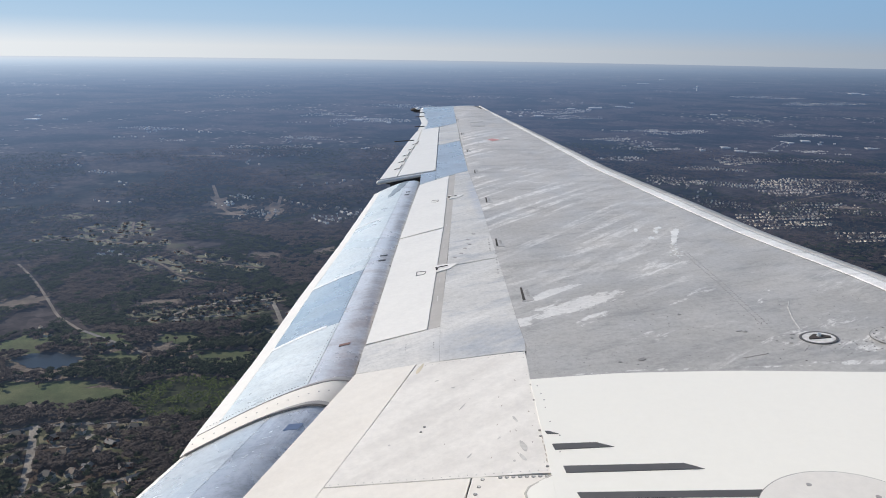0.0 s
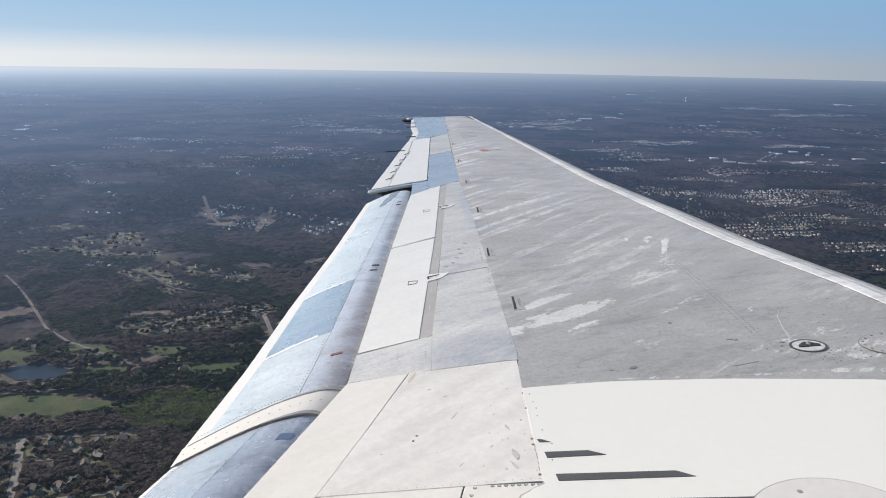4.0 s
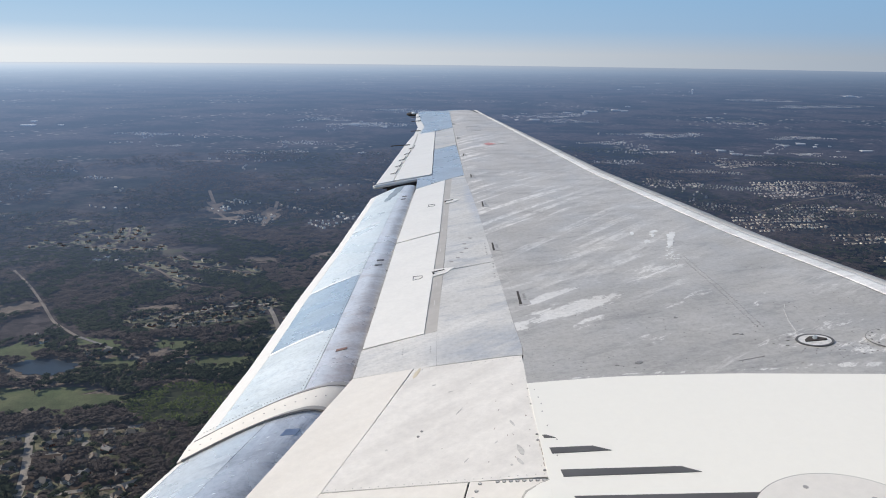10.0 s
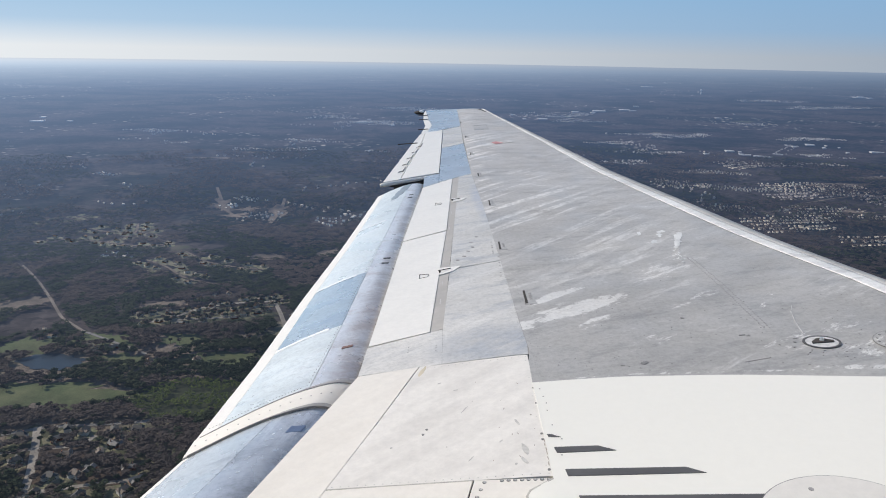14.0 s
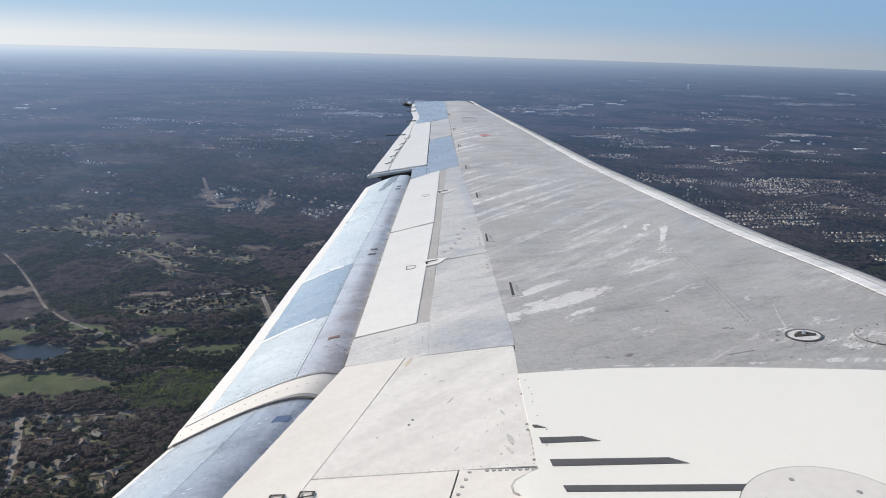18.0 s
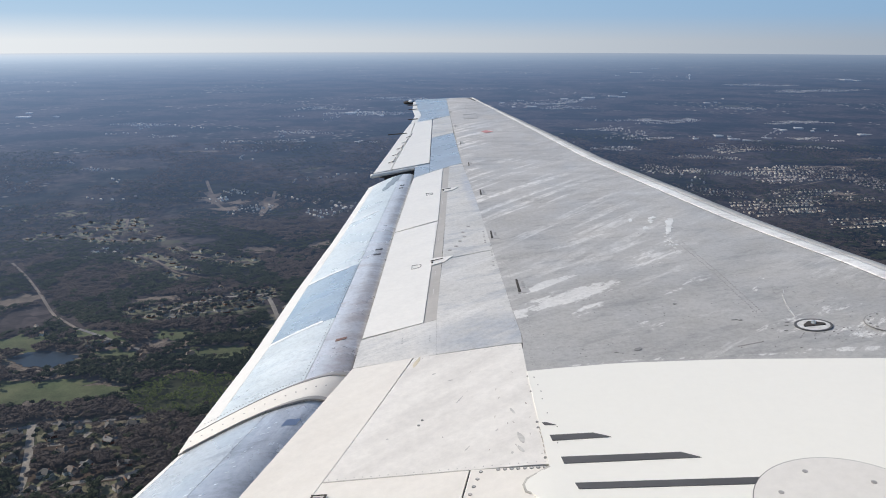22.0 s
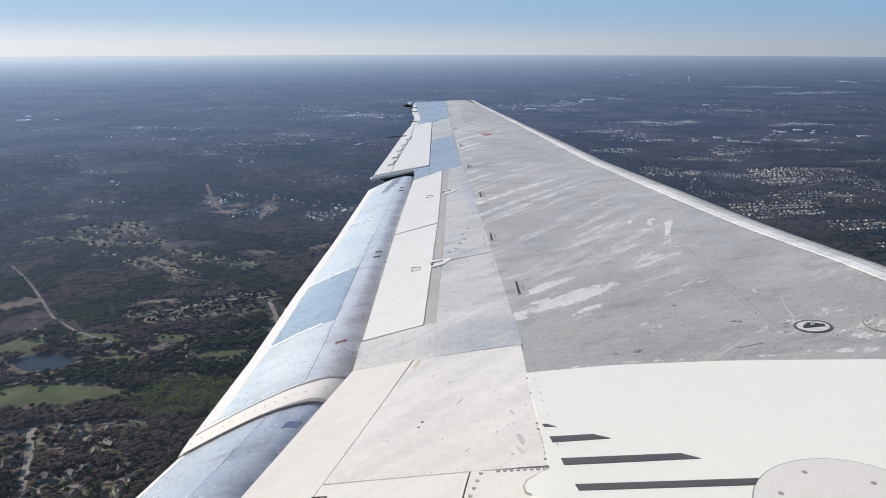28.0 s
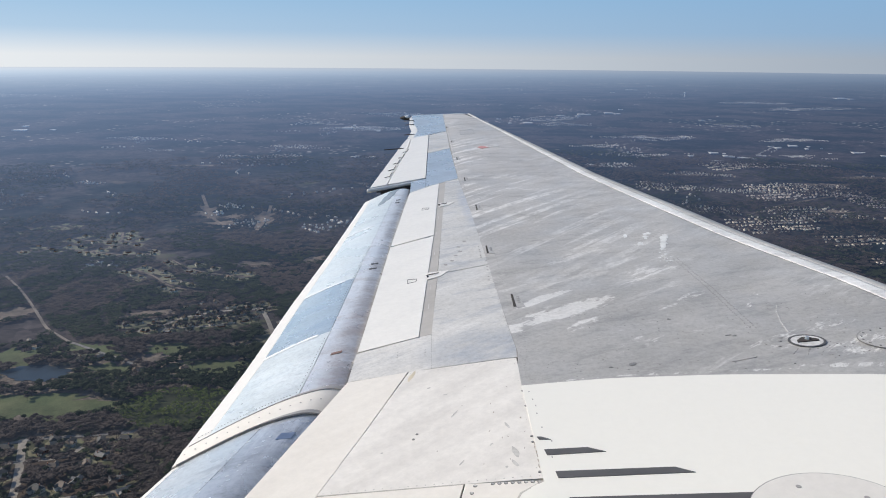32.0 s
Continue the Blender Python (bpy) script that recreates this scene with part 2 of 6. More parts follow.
M_SKIN = skin_metal("grey_wing_skin", (0.440, 0.427, 0.410), (0.72, 0.705, 0.68), (0.345, 0.338, 0.330), 0.48, 0.10, 0.95, smear=True)
M_AFT = skin_metal("blue_grey_aft_skin", (0.585, 0.568, 0.545), (0.69, 0.672, 0.648), (0.45, 0.453, 0.466), 0.44, 0.12, 0.8, stains_and_sheen=((-0.28, 3.83, 0.62, 0.55, 0, (0.735, 0.705, 0.665)), (0.27, 3.86, 0.42, 0.30, 8, (0.36, 0.385, 0.43)), (0.33, 7.4, 0.10, 1.0, 2, (0.40, 0.43, 0.50))))
M_BLUE = skin_metal("bare_aluminium_panel", (0.55, 0.58, 0.62), (0.64, 0.66, 0.68), (0.51, 0.545, 0.59), 0.30, 0.5, 0.4, speck=0.2)
M_FLAP = skin_metal("bare_aluminium_flap", (0.79, 0.825, 0.82), (0.88, 0.89, 0.88), (0.71, 0.755, 0.77), 0.30, 0.32, 0.5, (0.7, 3.5, 1.0), 0.15)
M_FLAP2 = skin_metal("polished_aluminium_flap", (0.63, 0.69, 0.72), (0.68, 0.71, 0.74), (0.55, 0.60, 0.65), 0.27, 0.6, 0.5, (0.7, 3.5, 1.0), 0.15)
# brown ovals: some stain, and the nose's reflection gradient put into the colour
M_NOSE = skin_metal("stained_nose_painted_sheen", (0.81, 0.81, 0.825), (0.90, 0.90, 0.90), (0.68, 0.65, 0.64), 0.30, 0.40, 0.85, (0.5, 3.2, 1.0), 0.2, way_of=84.0, stains_and_sheen=((-0.395, 6.0, 0.105, 3.6, -2.5, (0.47, 0.43, 0.415)), (-0.50, 4.2, 0.13, 1.2, -2.5, (0.50, 0.44, 0.42))))
# inboard flap: streaks along the nose paint in reflections over the weathering
M_INNER = skin_metal("weathered_flap_painted_sheen", (0.67, 0.69, 0.71), (0.90, 0.91, 0.92), (0.50, 0.52, 0.55), 0.26, 0.5, 0.9, (0.5, 4.0, 1.0), 0.2, way_of=72.0)
M_INNERNOSE = skin_metal("weathered_flap_nose_painted_sheen", (0.60, 0.625, 0.66), (0.88, 0.90, 0.94), (0.45, 0.46, 0.49), 0.24, 0.5, 0.9, (0.5, 4.0, 1.0), 0.2, way_of=72.0)
M_WHITE = paint("white_wing_enamel", (0.805, 0.785, 0.728), (0.77, 0.75, 0.70), 0.38, 0.1, grain=0.3)
M_PANEL = paint("scuffed_grey_white_enamel", (0.745, 0.715, 0.675), (0.56, 0.53, 0.50), 0.45, 0.75, grain=1.6)
M_CREAM = paint("dulled_white_enamel", (0.765, 0.725, 0.670), (0.64, 0.595, 0.54), 0.45, 0.5)
M_SPOIL = paint("white_spoiler_enamel", (0.785, 0.762, 0.725), (0.66, 0.645, 0.62), 0.40, 0.35)
M_HINGE = paint("brown_grey_hinge_paint", (0.45, 0.425, 0.40), (0.34, 0.32, 0.30), 0.5, 0.6)
M_STRIP = paint("hinge_strip_grey", (0.34, 0.325, 0.315), (0.26, 0.25, 0.24), 0.5, 0.6)
M_LE = skin_metal("worn_white_leading_edge", (0.76, 0.75, 0.735), (0.84, 0.83, 0.815), (0.58, 0.57, 0.56), 0.6, 0.0, 0.7, speck=0.6)
M_NOSEGREY = skin_metal("worn_grey_slat_nose", (0.37, 0.372, 0.376), (0.47, 0.47, 0.468), (0.30, 0.30, 0.302), 0.85, 0.0, 0.7, speck=0.8)
M_DARK = plain_mat("seam_dark", (0.045, 0.038, 0.034), 0.8)
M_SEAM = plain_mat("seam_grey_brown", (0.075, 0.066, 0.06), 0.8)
M_BAR = plain_mat("dark_grey_marking", (0.088, 0.086, 0.088), 0.6)
M_RIVET = plain_mat("rivet_grey", (0.24, 0.235, 0.23), 0.5, 0.2)
M_RED = plain_mat("faded_red_marking", (0.54, 0.25, 0.235), 0.5)
M_RUST = plain_mat("brown_placard", (0.24, 0.14, 0.11), 0.5)
M_CHIP = plain_mat("bare_paint_chip", (0.68, 0.68, 0.67), 0.5)
M_RINGFIELD = plain_mat("worn_pale_field", (0.56, 0.55, 0.54), 0.5, vary=0.25, scale=30)
M_STEEL = plain_mat("steel_fitting", (0.55, 0.55, 0.54), 0.3, 0.9)
M_PLATE = plain_mat("dark_blue_plate", (0.24, 0.30, 0.42), 0.3, 0.5)
M_DULL = plain_mat("dull_flap_metal", (0.36, 0.40, 0.43), 0.42, 0.45, scale=14)
M_VENT = plain_mat("dull_grey_plate", (0.40, 0.39, 0.38), 0.5, scale=20)
M_SEALANT = plain_mat("pale_seam_sealant", (0.34, 0.325, 0.305), 0.7)
M_GLINT = plain_mat("painted_glint_aluminium", (0.86, 0.89, 0.93), 0.22, 0.3)
M_JOINT = plain_mat("clean_white_joint", (0.86, 0.875, 0.89), 0.4, vary=0.03)
M_BEAD = plain_mat("grey_tan_sealant", (0.46, 0.44, 0.40), 0.6, vary=0.25, scale=30)
M_COVER = paint("dull_cream_cover", (0.715, 0.685, 0.645), (0.62, 0.59, 0.55), 0.45, 0.4)
M_GRIME = plain_mat("grey_brown_grime", (0.36, 0.32, 0.285), 0.7, vary=0.3, scale=40)
M_LAMP = plain_mat("clear_lamp_cover", (0.75, 0.77, 0.8), 0.1)

# ---- building helpers ----


def mesh_of(name, verts, faces, mat, smooth=False):
    me = bpy.data.meshes.new(name)
    me.from_pydata([tuple(v) for v in verts], [], faces)
    me.materials.append(mat)
    if smooth:
        for p in me.polygons:
            p.use_smooth = True
    return me


def put(name, me, parent=None, label="", kind=""):
    ob = new(name, me)
    ob.parent = parent
    return tagged(ob, label, kind=kind)


def part(name, bm, mat, parent, label=""):
    me = bpy.data.meshes.new(name)
    bm.to_mesh(me)
    bm.free()
    me.materials.append(mat)
    return put(name, me, parent, label)


# ---- the wing: plan in metres from the eye, x towards the nose, y outboard ----
WING_H, DIHEDRAL = 1.7167, 0.04


def wing_z(x, y):
    """Height of the upper surface below the eye: dihedral, washout and the fall aft of the crest."""
    k = 0.075 * min(max((9 - y) / 4.5, 0), 1)
    return -WING_H + DIHEDRAL * y + k * x + 0.07 * min(x - 0.4, 0)


def up(x, y, lift=0.0):
    return Vector((x, y, wing_z(x, y) + lift))


def along(line, n):
    """n + 1 points at even steps of length along a polyline."""
    line = [Vector(p) for p in line]
    run = [0.0]
    for a, b in zip(line, line[1:]):
        run.append(run[-1] + (b - a).length)
    out = []
    for i in range(n + 1):
        d = run[-1] * i / n
        j = max(k for k in range(len(run) - 1) if run[k] <= d + 1e-9)
        f = (d - run[j]) / max(run[j + 1] - run[j], 1e-9)
        out.append(line[j].lerp(line[j + 1], min(f, 1)))
    return out


def at_y(line, y):
    for (xa, ya), (xb, yb) in zip(line, line[1:]):
        if min(ya, yb) <= y <= max(ya, yb):
            return xa + (xb - xa) * (y - ya) / (yb - ya)
    return line[-1][0]


def grid_slab(rows, thick, name, mat, parent, label="", smooth=True, taper=1.0):
    """A closed plate whose top is the grid rows[i][j]; thick at column 0 to thick * taper at the last."""
    n, m = len(rows), len(rows[0])
    top = [p for r in rows for p in r]
    low = [p - Vector((0, 0, thick * (1 + (taper - 1) * j / (m - 1)))) for r in rows for j, p in enumerate(r)]
    o, f = n * m, []
    for i in range(n - 1):
        for j in range(m - 1):
            a = i * m + j
            f.append((a, a + m, a + m + 1, a + 1))
            f.append((o + a, o + a + 1, o + a + m + 1, o + a + m))
    rim = [j for j in range(m)] + [i * m + m - 1 for i in range(1, n)] + [(n - 1) * m + j for j in range(m - 2, -1, -1)] + [i * m for i in range(n - 2, 0, -1)]
    top2 = top + low
    sides = []
    # the rim gets vertices of its own, so that the edges shade sharp
    base = len(top2)
    for k in rim:
        top2 = top2 + [top[k], low[k]]
    for k in range(len(rim)):
        a, b = base + 2 * k, base + 2 * ((k + 1) % len(rim))
        sides.append((a, b, b + 1, a + 1))
    me = mesh_of(name, top2, f + sides, mat, smooth)
    bm = bmesh.new()
    bm.from_mesh(me)
    bmesh.ops.recalc_face_normals(bm, faces=bm.faces)
    bm.to_mesh(me)
    bm.free()
    return put(name, me, parent, label)


def panel(name, aft, fore, mat, label="", lift=0.0, thick=0.014, n=12, m=6, inset=0.0009, parent=None):
    """A skin panel between two plan lines, pulled in by inset all round for the seam."""
    a, b = along([(*p, 0) for p in aft], n), along([(*p, 0) for p in fore], n)
    rows = []
    for i in range(n + 1):
        w = max((b[i] - a[i]).length, 1e-6)
        rows.append([a[i].lerp(b[i], inset / w + (1 - 2 * inset / w) * j / m) for j in range(m + 1)])
    for j in range(m + 1):
        for i, k in ((0, 1), (n, n - 1)):
            d = rows[k][j] - rows[i][j]
            rows[i][j] = rows[i][j] + d * min(inset / max(d.length, 1e-6), 0.4)
    return grid_slab([[up(p.x, p.y, lift) for p in r] for r in rows], thick, name, mat, parent or plane, label)


def decal(name, outline, mat, label="", lift=0.005, parent=None, thick=0.002):
    """A thin raised plate with the plan outline given."""
    bm = bmesh.new()
    vs = [bm.verts.new(up(x, y, lift)) for x, y in outline]
    face = bm.faces.new(vs)
    ext = bmesh.ops.extrude_face_region(bm, geom=[face])
    bmesh.ops.translate(bm, verts=[g for g in ext["geom"] if isinstance(g, bmesh.types.BMVert)], vec=(0, 0, -thick))
    bmesh.ops.recalc_face_normals(bm, faces=bm.faces)
    return part(name, bm, mat, parent or plane, label)


def ring(cx, cy, rx, ry, n=40, turn=0.0):
    c, s = math.cos(turn), math.sin(turn)
    return [(cx + rx * math.cos(a) * c - ry * math.sin(a) * s, cy + rx * math.cos(a) * s + ry * math.sin(a) * c)
            for a in (2 * math.pi * i / n for i in range(n))]


def hoop(name, outer, inner, mat, label="", lift=0.005, parent=None):
    n = len(outer)
    v = [up(x, y, lift) for x, y in outer] + [up(x, y, lift) for x, y in inner]
    v += [p - Vector((0, 0, 0.003)) for p in v]
    f = []
    for i in range(n):
        k = (i + 1) % n
        f += [(i, k, n + k, n + i), (2 * n + k, 2 * n + i, 3 * n + i, 3 * n + k), (i, 2 * n + i, 2 * n + k, k), (n + k, 3 * n + k, 3 * n + i, n + i)]
    return put(name, mesh_of(name, v, f, mat), parent or plane, label)


def rod(name, a, b, r, mat, parent=None, label="", n=8, r2=None):
    a, b = Vector(a), Vector(b)
    bm = bmesh.new()
    bmesh.ops.create_cone(bm, cap_ends=True, segments=n, radius1=r, radius2=r if r2 is None else r2, depth=(b - a).length)
    turn = (b - a).to_track_quat("Z", "Y").to_matrix().to_4x4()
    bmesh.ops.transform(bm, matrix=Matrix.Translation((a + b) / 2) @ turn, verts=bm.verts)
    return part(name, bm, mat, parent or plane, label)


plane = tagged(new("airliner"), "weathered grey and white airliner in flight, swept wing outstretched", "airplane")
plane.location = (0, 0, ALT)

SKIN = [(0.163, 15.60), (0.165, 15.25), (0.169, 14.974), (0.279, 8.779), (0.351, 7.043), (0.401, 5.319), (0.439, 4.114), (0.455, 3.78), (0.457, 3.743), (0.452, 3.70), (0.441, 3.674), (0.433, 3.348), (0.425, 2.57), (0.42, 0.30)]
EDGE = [(0.62, 15.60), (0.676, 15.25), (0.70, 15.092), (1.615, 9.918), (1.955, 7.922), (2.310, 5.702), (2.629, 4.225), (2.82, 3.30), (3.42, 0.30), (3.86, -1.9)]


def cut(line, hi, lo):
    mid = [p for p in line if lo < p[1] < hi]
    return [(at_y(line, hi), hi)] + mid + [(at_y(line, lo), lo)]


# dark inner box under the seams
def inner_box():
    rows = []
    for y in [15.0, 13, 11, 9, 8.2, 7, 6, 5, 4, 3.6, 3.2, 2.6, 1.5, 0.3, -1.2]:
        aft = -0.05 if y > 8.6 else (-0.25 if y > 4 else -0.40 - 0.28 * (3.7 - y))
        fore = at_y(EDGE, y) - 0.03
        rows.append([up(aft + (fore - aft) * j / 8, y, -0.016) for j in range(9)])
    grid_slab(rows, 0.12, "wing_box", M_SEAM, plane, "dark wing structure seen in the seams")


inner_box()
skin = panel("main_skin", cut(SKIN, 15.28, 3.2), cut(EDGE, 15.28, 3.1), M_SKIN, "weathered grey upper skin with white streaks", n=90, m=16, inset=0.0006)
root = panel("root_skin", [(0.433, 3.348), (0.604, 3.358), (0.879, 3.365), (1.411, 3.326), (2.078, 3.232), (2.86, 3.06)], [(0.424, -1.25), (0.9, -1.4), (1.6, -1.55), (2.6, -1.75), (3.855, -1.9)], M_WHITE,
      "clean white painted root skin", lift=0.004, n=24, m=16, inset=0.0)

# panels between the spoilers and the skin
panel("aft_skin_panel", [(-0.010, 3.672), (-0.010, 4.145), (0.03, 5.22)], [(0.4455, 3.681), (0.4545, 3.745), (0.4525, 3.79), (0.4375, 4.114), (0.404, 5.30)], M_AFT, "stained bare metal panel", n=14, inset=0.0006)
panel("aft_skin_panel", [(0.03, 5.23), (0.13, 8.554)], [(0.403, 5.31), (0.351, 7.043), (0.281, 8.68)], M_AFT, "stained bare metal panel", n=20, inset=0.0006)
panel("shroud_corner_panel", [(-0.451, 3.64), (-0.439, 3.985)], [(-0.0102, 3.671), (-0.0102, 4.132)], M_AFT, "dulled cream panel", n=6, inset=0.0)
hinge = panel("hinge_strip", [(-0.086, 4.108), (0.050, 8.475)], [(-0.008, 4.146), (0.134, 8.554)], M_HINGE, "brown grey hinge strip", lift=-0.0025, n=24, m=2, inset=0.0)
panel("outboard_aluminium_panel", [(-0.268, 8.095), (-0.27, 8.66)], [(-0.099, 8.30), (-0.097, 8.80)], M_BLUE, "blue reflecting bare aluminium panel", n=6)
panel("outboard_aluminium_panel", [(-0.097, 8.33), (-0.09, 10.63)], [(0.279, 8.70), (0.224, 10.95)], M_BLUE, "blue reflecting bare aluminium panel", n=16, inset=0.0006)
panel("outboard_grey_panel", [(-0.09, 10.65), (-0.087, 12.45)], [(0.224, 10.97), (0.20, 12.80)], M_AFT, "pale grey outboard panel", n=14, inset=0.0006)
panel("tip_trailing_strip", [(-0.44, 12.22), (-0.40, 13.1), (-0.47, 13.9), (-0.50, 15.2)], [(-0.34, 12.26), (-0.29, 13.15), (-0.37, 13.9), (-0.46, 15.25)], M_SPOIL, "white trailing edge strip near the tip", n=14, m=2, inset=0.0006)
panel("tip_aluminium_panel", [(-0.338, 12.26), (-0.288, 13.15), (-0.368, 13.9), (-0.458, 15.25), (-0.45, 15.45)], [(0.20, 12.82), (0.169, 14.974), (0.165, 15.35)], M_BLUE, "blue reflecting bare aluminium panel", n=14, inset=0.0006)

panel("seam_sealant", [(x - 0.012, y) for x, y in cut(SKIN, 15.2, 3.68)], [(x + 0.012, y) for x, y in cut(SKIN, 15.2, 3.68)], M_SEALANT, "pale sealant in the skin seam", lift=-0.0012, thick=0.004, n=80, m=1, inset=0.0)

# spoilers
spoilers = []
for a, b in (([(-0.437, 4.0), (-0.3655, 6.05)], [(-0.084, 4.112), (0.0, 6.262)]), ([(-0.364, 6.072), (-0.27, 8.073)], [(0.002, 6.288), (0.056, 8.475)])):
    spoilers.append(panel("spoiler", a, b, M_SPOIL, "white painted spoiler panel", lift=0.002, thick=0.03, n=16, m=4, inset=0.0025))

# inboard panels
panel("shroud_panel", [(-0.451, 3.632), (-0.689, 2.926), (-0.789, 2.635), (-1.52, 0.40), (-2.06, -1.2)], [(-0.132, 3.664), (-0.309, 3.103), (-0.483, 2.586), (-1.22, 0.40), (-1.76, -1.2)], M_CREAM,
      "white painted flap shroud panel", lift=0.0015, thick=0.03, n=24, inset=0.0012)
inboard = panel("inboard_panel", [(-0.128, 3.666), (-0.309, 3.103), (-0.467, 2.645)], [(0.441, 3.674), (0.4375, 3.348), (0.436, 2.575)], M_PANEL, "scuffed white inboard panel", n=14, m=10)
panel("inboard_panel", [(-0.470, 2.640), (-1.75, -1.2)], [(0.124, 2.60), (-0.69, -1.2)], M_CREAM, "scuffed white inboard panel", n=14)
screwed = panel("riveted_panel", [(0.129, 2.60), (-0.685, -1.2)], [(0.421, 2.562), (0.415, -1.2)], M_CREAM, "white panel with a row of screws", n=14)
TONGUE = [(0.4300, 2.553), (0.337, 2.492), (0.321, 2.459), (0.325, 2.418), (0.341, 2.404), (0.365, 2.398), (0.368, -1.2)]
panel("root_tongue", TONGUE, [(0.4313, 2.553), (0.4312, 2.492), (0.4311, 2.459), (0.4311, 2.418), (0.4310, 2.404), (0.4310, 2.398), (0.424, -1.2)], M_WHITE, "white painted root skin tongue", lift=0.004, n=90, m=3, inset=0.0)
for (xa, ya), (xb, yb) in zip(TONGUE, TONGUE[1:5]):
    d = Vector((xb - xa, yb - ya, 0)).normalized() * 0.0038
    decal("sealant_bead", [(xa - d.y - d.x * 0.6, ya + d.x - d.y * 0.6), (xb - d.y + d.x * 0.6, yb + d.x + d.y * 0.6), (xb + d.y + d.x * 0.6, yb - d.x + d.y * 0.6), (xa + d.y - d.x * 0.6, ya - d.x - d.y * 0.6)], M_BEAD, "grey tan sealant bead round the tongue", lift=0.0050, thick=0.005)


decal("seam_bead", [(-0.462, 2.6455), (0.122, 2.6018), (0.122, 2.5965), (-0.462, 2.6400)], M_BEAD, "tan sealant in the seam of the inboard panel", lift=0.0012, thick=0.004)


# leading edge: a pale flat band, then a rounded nose that runs along the front
def edge_strip(name, y_hi, y_lo, n, q0, q1, mat, label):
    rows, m = [], 8
    for i in range(n + 1):
        y = y_hi + (y_lo - y_hi) * i / n
        x = at_y(EDGE, y)
        near = min(max((13.5 - y) / 9, 0), 1)
        w, h = 0.08 + 0.28 * min(max((14.3 - y) / 7.3, 0), 1), 0.035 + 0.095 * near
        r = []
        for j in range(m + 1):
            q = radians(q0 + (q1 - q0) * j / m)
            r.append(up(x, y) + Vector((w * math.sin(q) ** 0.9, 0.18 * w * math.sin(q), -h * (1 - math.cos(q)) ** 1.5)))
        rows.append(r)
    v = [p for r in rows for p in r]
    f = [(i * (m + 1) + j, i * (m + 1) + j + 1, (i + 1) * (m + 1) + j + 1, (i + 1) * (m + 1) + j) for i in range(n) for j in range(m)]
    me = mesh_of(name, v, f, mat, True)
    bm = bmesh.new()
    bm.from_mesh(me)
    bmesh.ops.solidify(bm, geom=bm.faces[:], thickness=0.004)
    bm.to_mesh(me)
    bm.free()
    return put(name, me, plane, label)


for hi, lo in ((15.3, -1.7),):
    edge_strip("leading_edge_band", hi, lo, 68, 0.5, 18, M_LE, "pale band along the leading edge")
    edge_strip("leading_edge_nose", hi, lo, 68, 18.0, 158, M_NOSEGREY, "worn grey rounded slat nose")


# flaps: nose line under the shroud, trailing edge lower
def roll(f):
    """The drop of the rounded nose under the shroud."""
    return 0.034 * max(0.0, 1 - f / 0.2) ** 2


def flap(name, nose, tail, f0, f1, mat, label, lift=0.0, n=24, m=8, thick=0.03, bulge=0.055):
    a, b = along(nose, n), along(tail, n)
    rows = []
    for i in range(n + 1):
        r = []
        for j in range(m + 1):
            f = f0 + (f1 - f0) * j / m
            p = a[i].lerp(b[i], f)
            r.append(p + Vector((0, 0, bulge * math.sin(math.pi * f ** 0.75) + lift - roll(f))))
        rows.append(r)
    return grid_slab(rows, thick, name, mat, plane, label)


NOSE_OUT = [up(-0.235, 8.45, -0.05), up(-0.25, 8.073, -0.05), up(-0.345, 6.06, -0.05), up(-0.42, 3.997, -0.05), up(-0.440, 3.66, -0.05)]
TAIL_OUT = [Vector(p) for p in ((-0.772, 8.216, -1.580), (-0.919, 6.382, -1.694), (-1.046, 5.193, -1.776), (-1.129, 4.180, -1.841), (-1.229, 3.331, -1.890))]
flap_nose = flap("flap_nose", NOSE_OUT, TAIL_OUT, 0.0, 0.335, M_NOSE, "stained bare metal flap nose with a painted reflection gradient")
for (g0, g1), mat in (((0.0, 0.30), M_FLAP), ((0.30, 0.615), M_FLAP), ((0.615, 0.82), M_FLAP2), ((0.82, 1.0), M_FLAP)):
    na, ta = along(NOSE_OUT, 200), along(TAIL_OUT, 200)
    i0, i1 = round(g0 * 200), round(g1 * 200)
    flap("flap_panel", na[i0:i1 + 1], ta[i0:i1 + 1], 0.34, 0.868, mat, "sky blue reflecting bare aluminium flap panel", n=10)
flap("flap_trailing_strip", NOSE_OUT, TAIL_OUT, 0.870, 1.0, M_SPOIL, "white trailing edge strip", m=3, thick=0.02)
for g in (0.30, 0.615, 0.82):
    na, ta = along(NOSE_OUT, 800), along(TAIL_OUT, 800)
    i0 = round(g * 800)
    flap("joint_strip", na[i0 - 2:i0 + 5], ta[i0 - 4:i0 + 3], 0.44, 0.868, M_JOINT, "bright joint strip", lift=0.0022, n=6, m=10, thick=0.002)
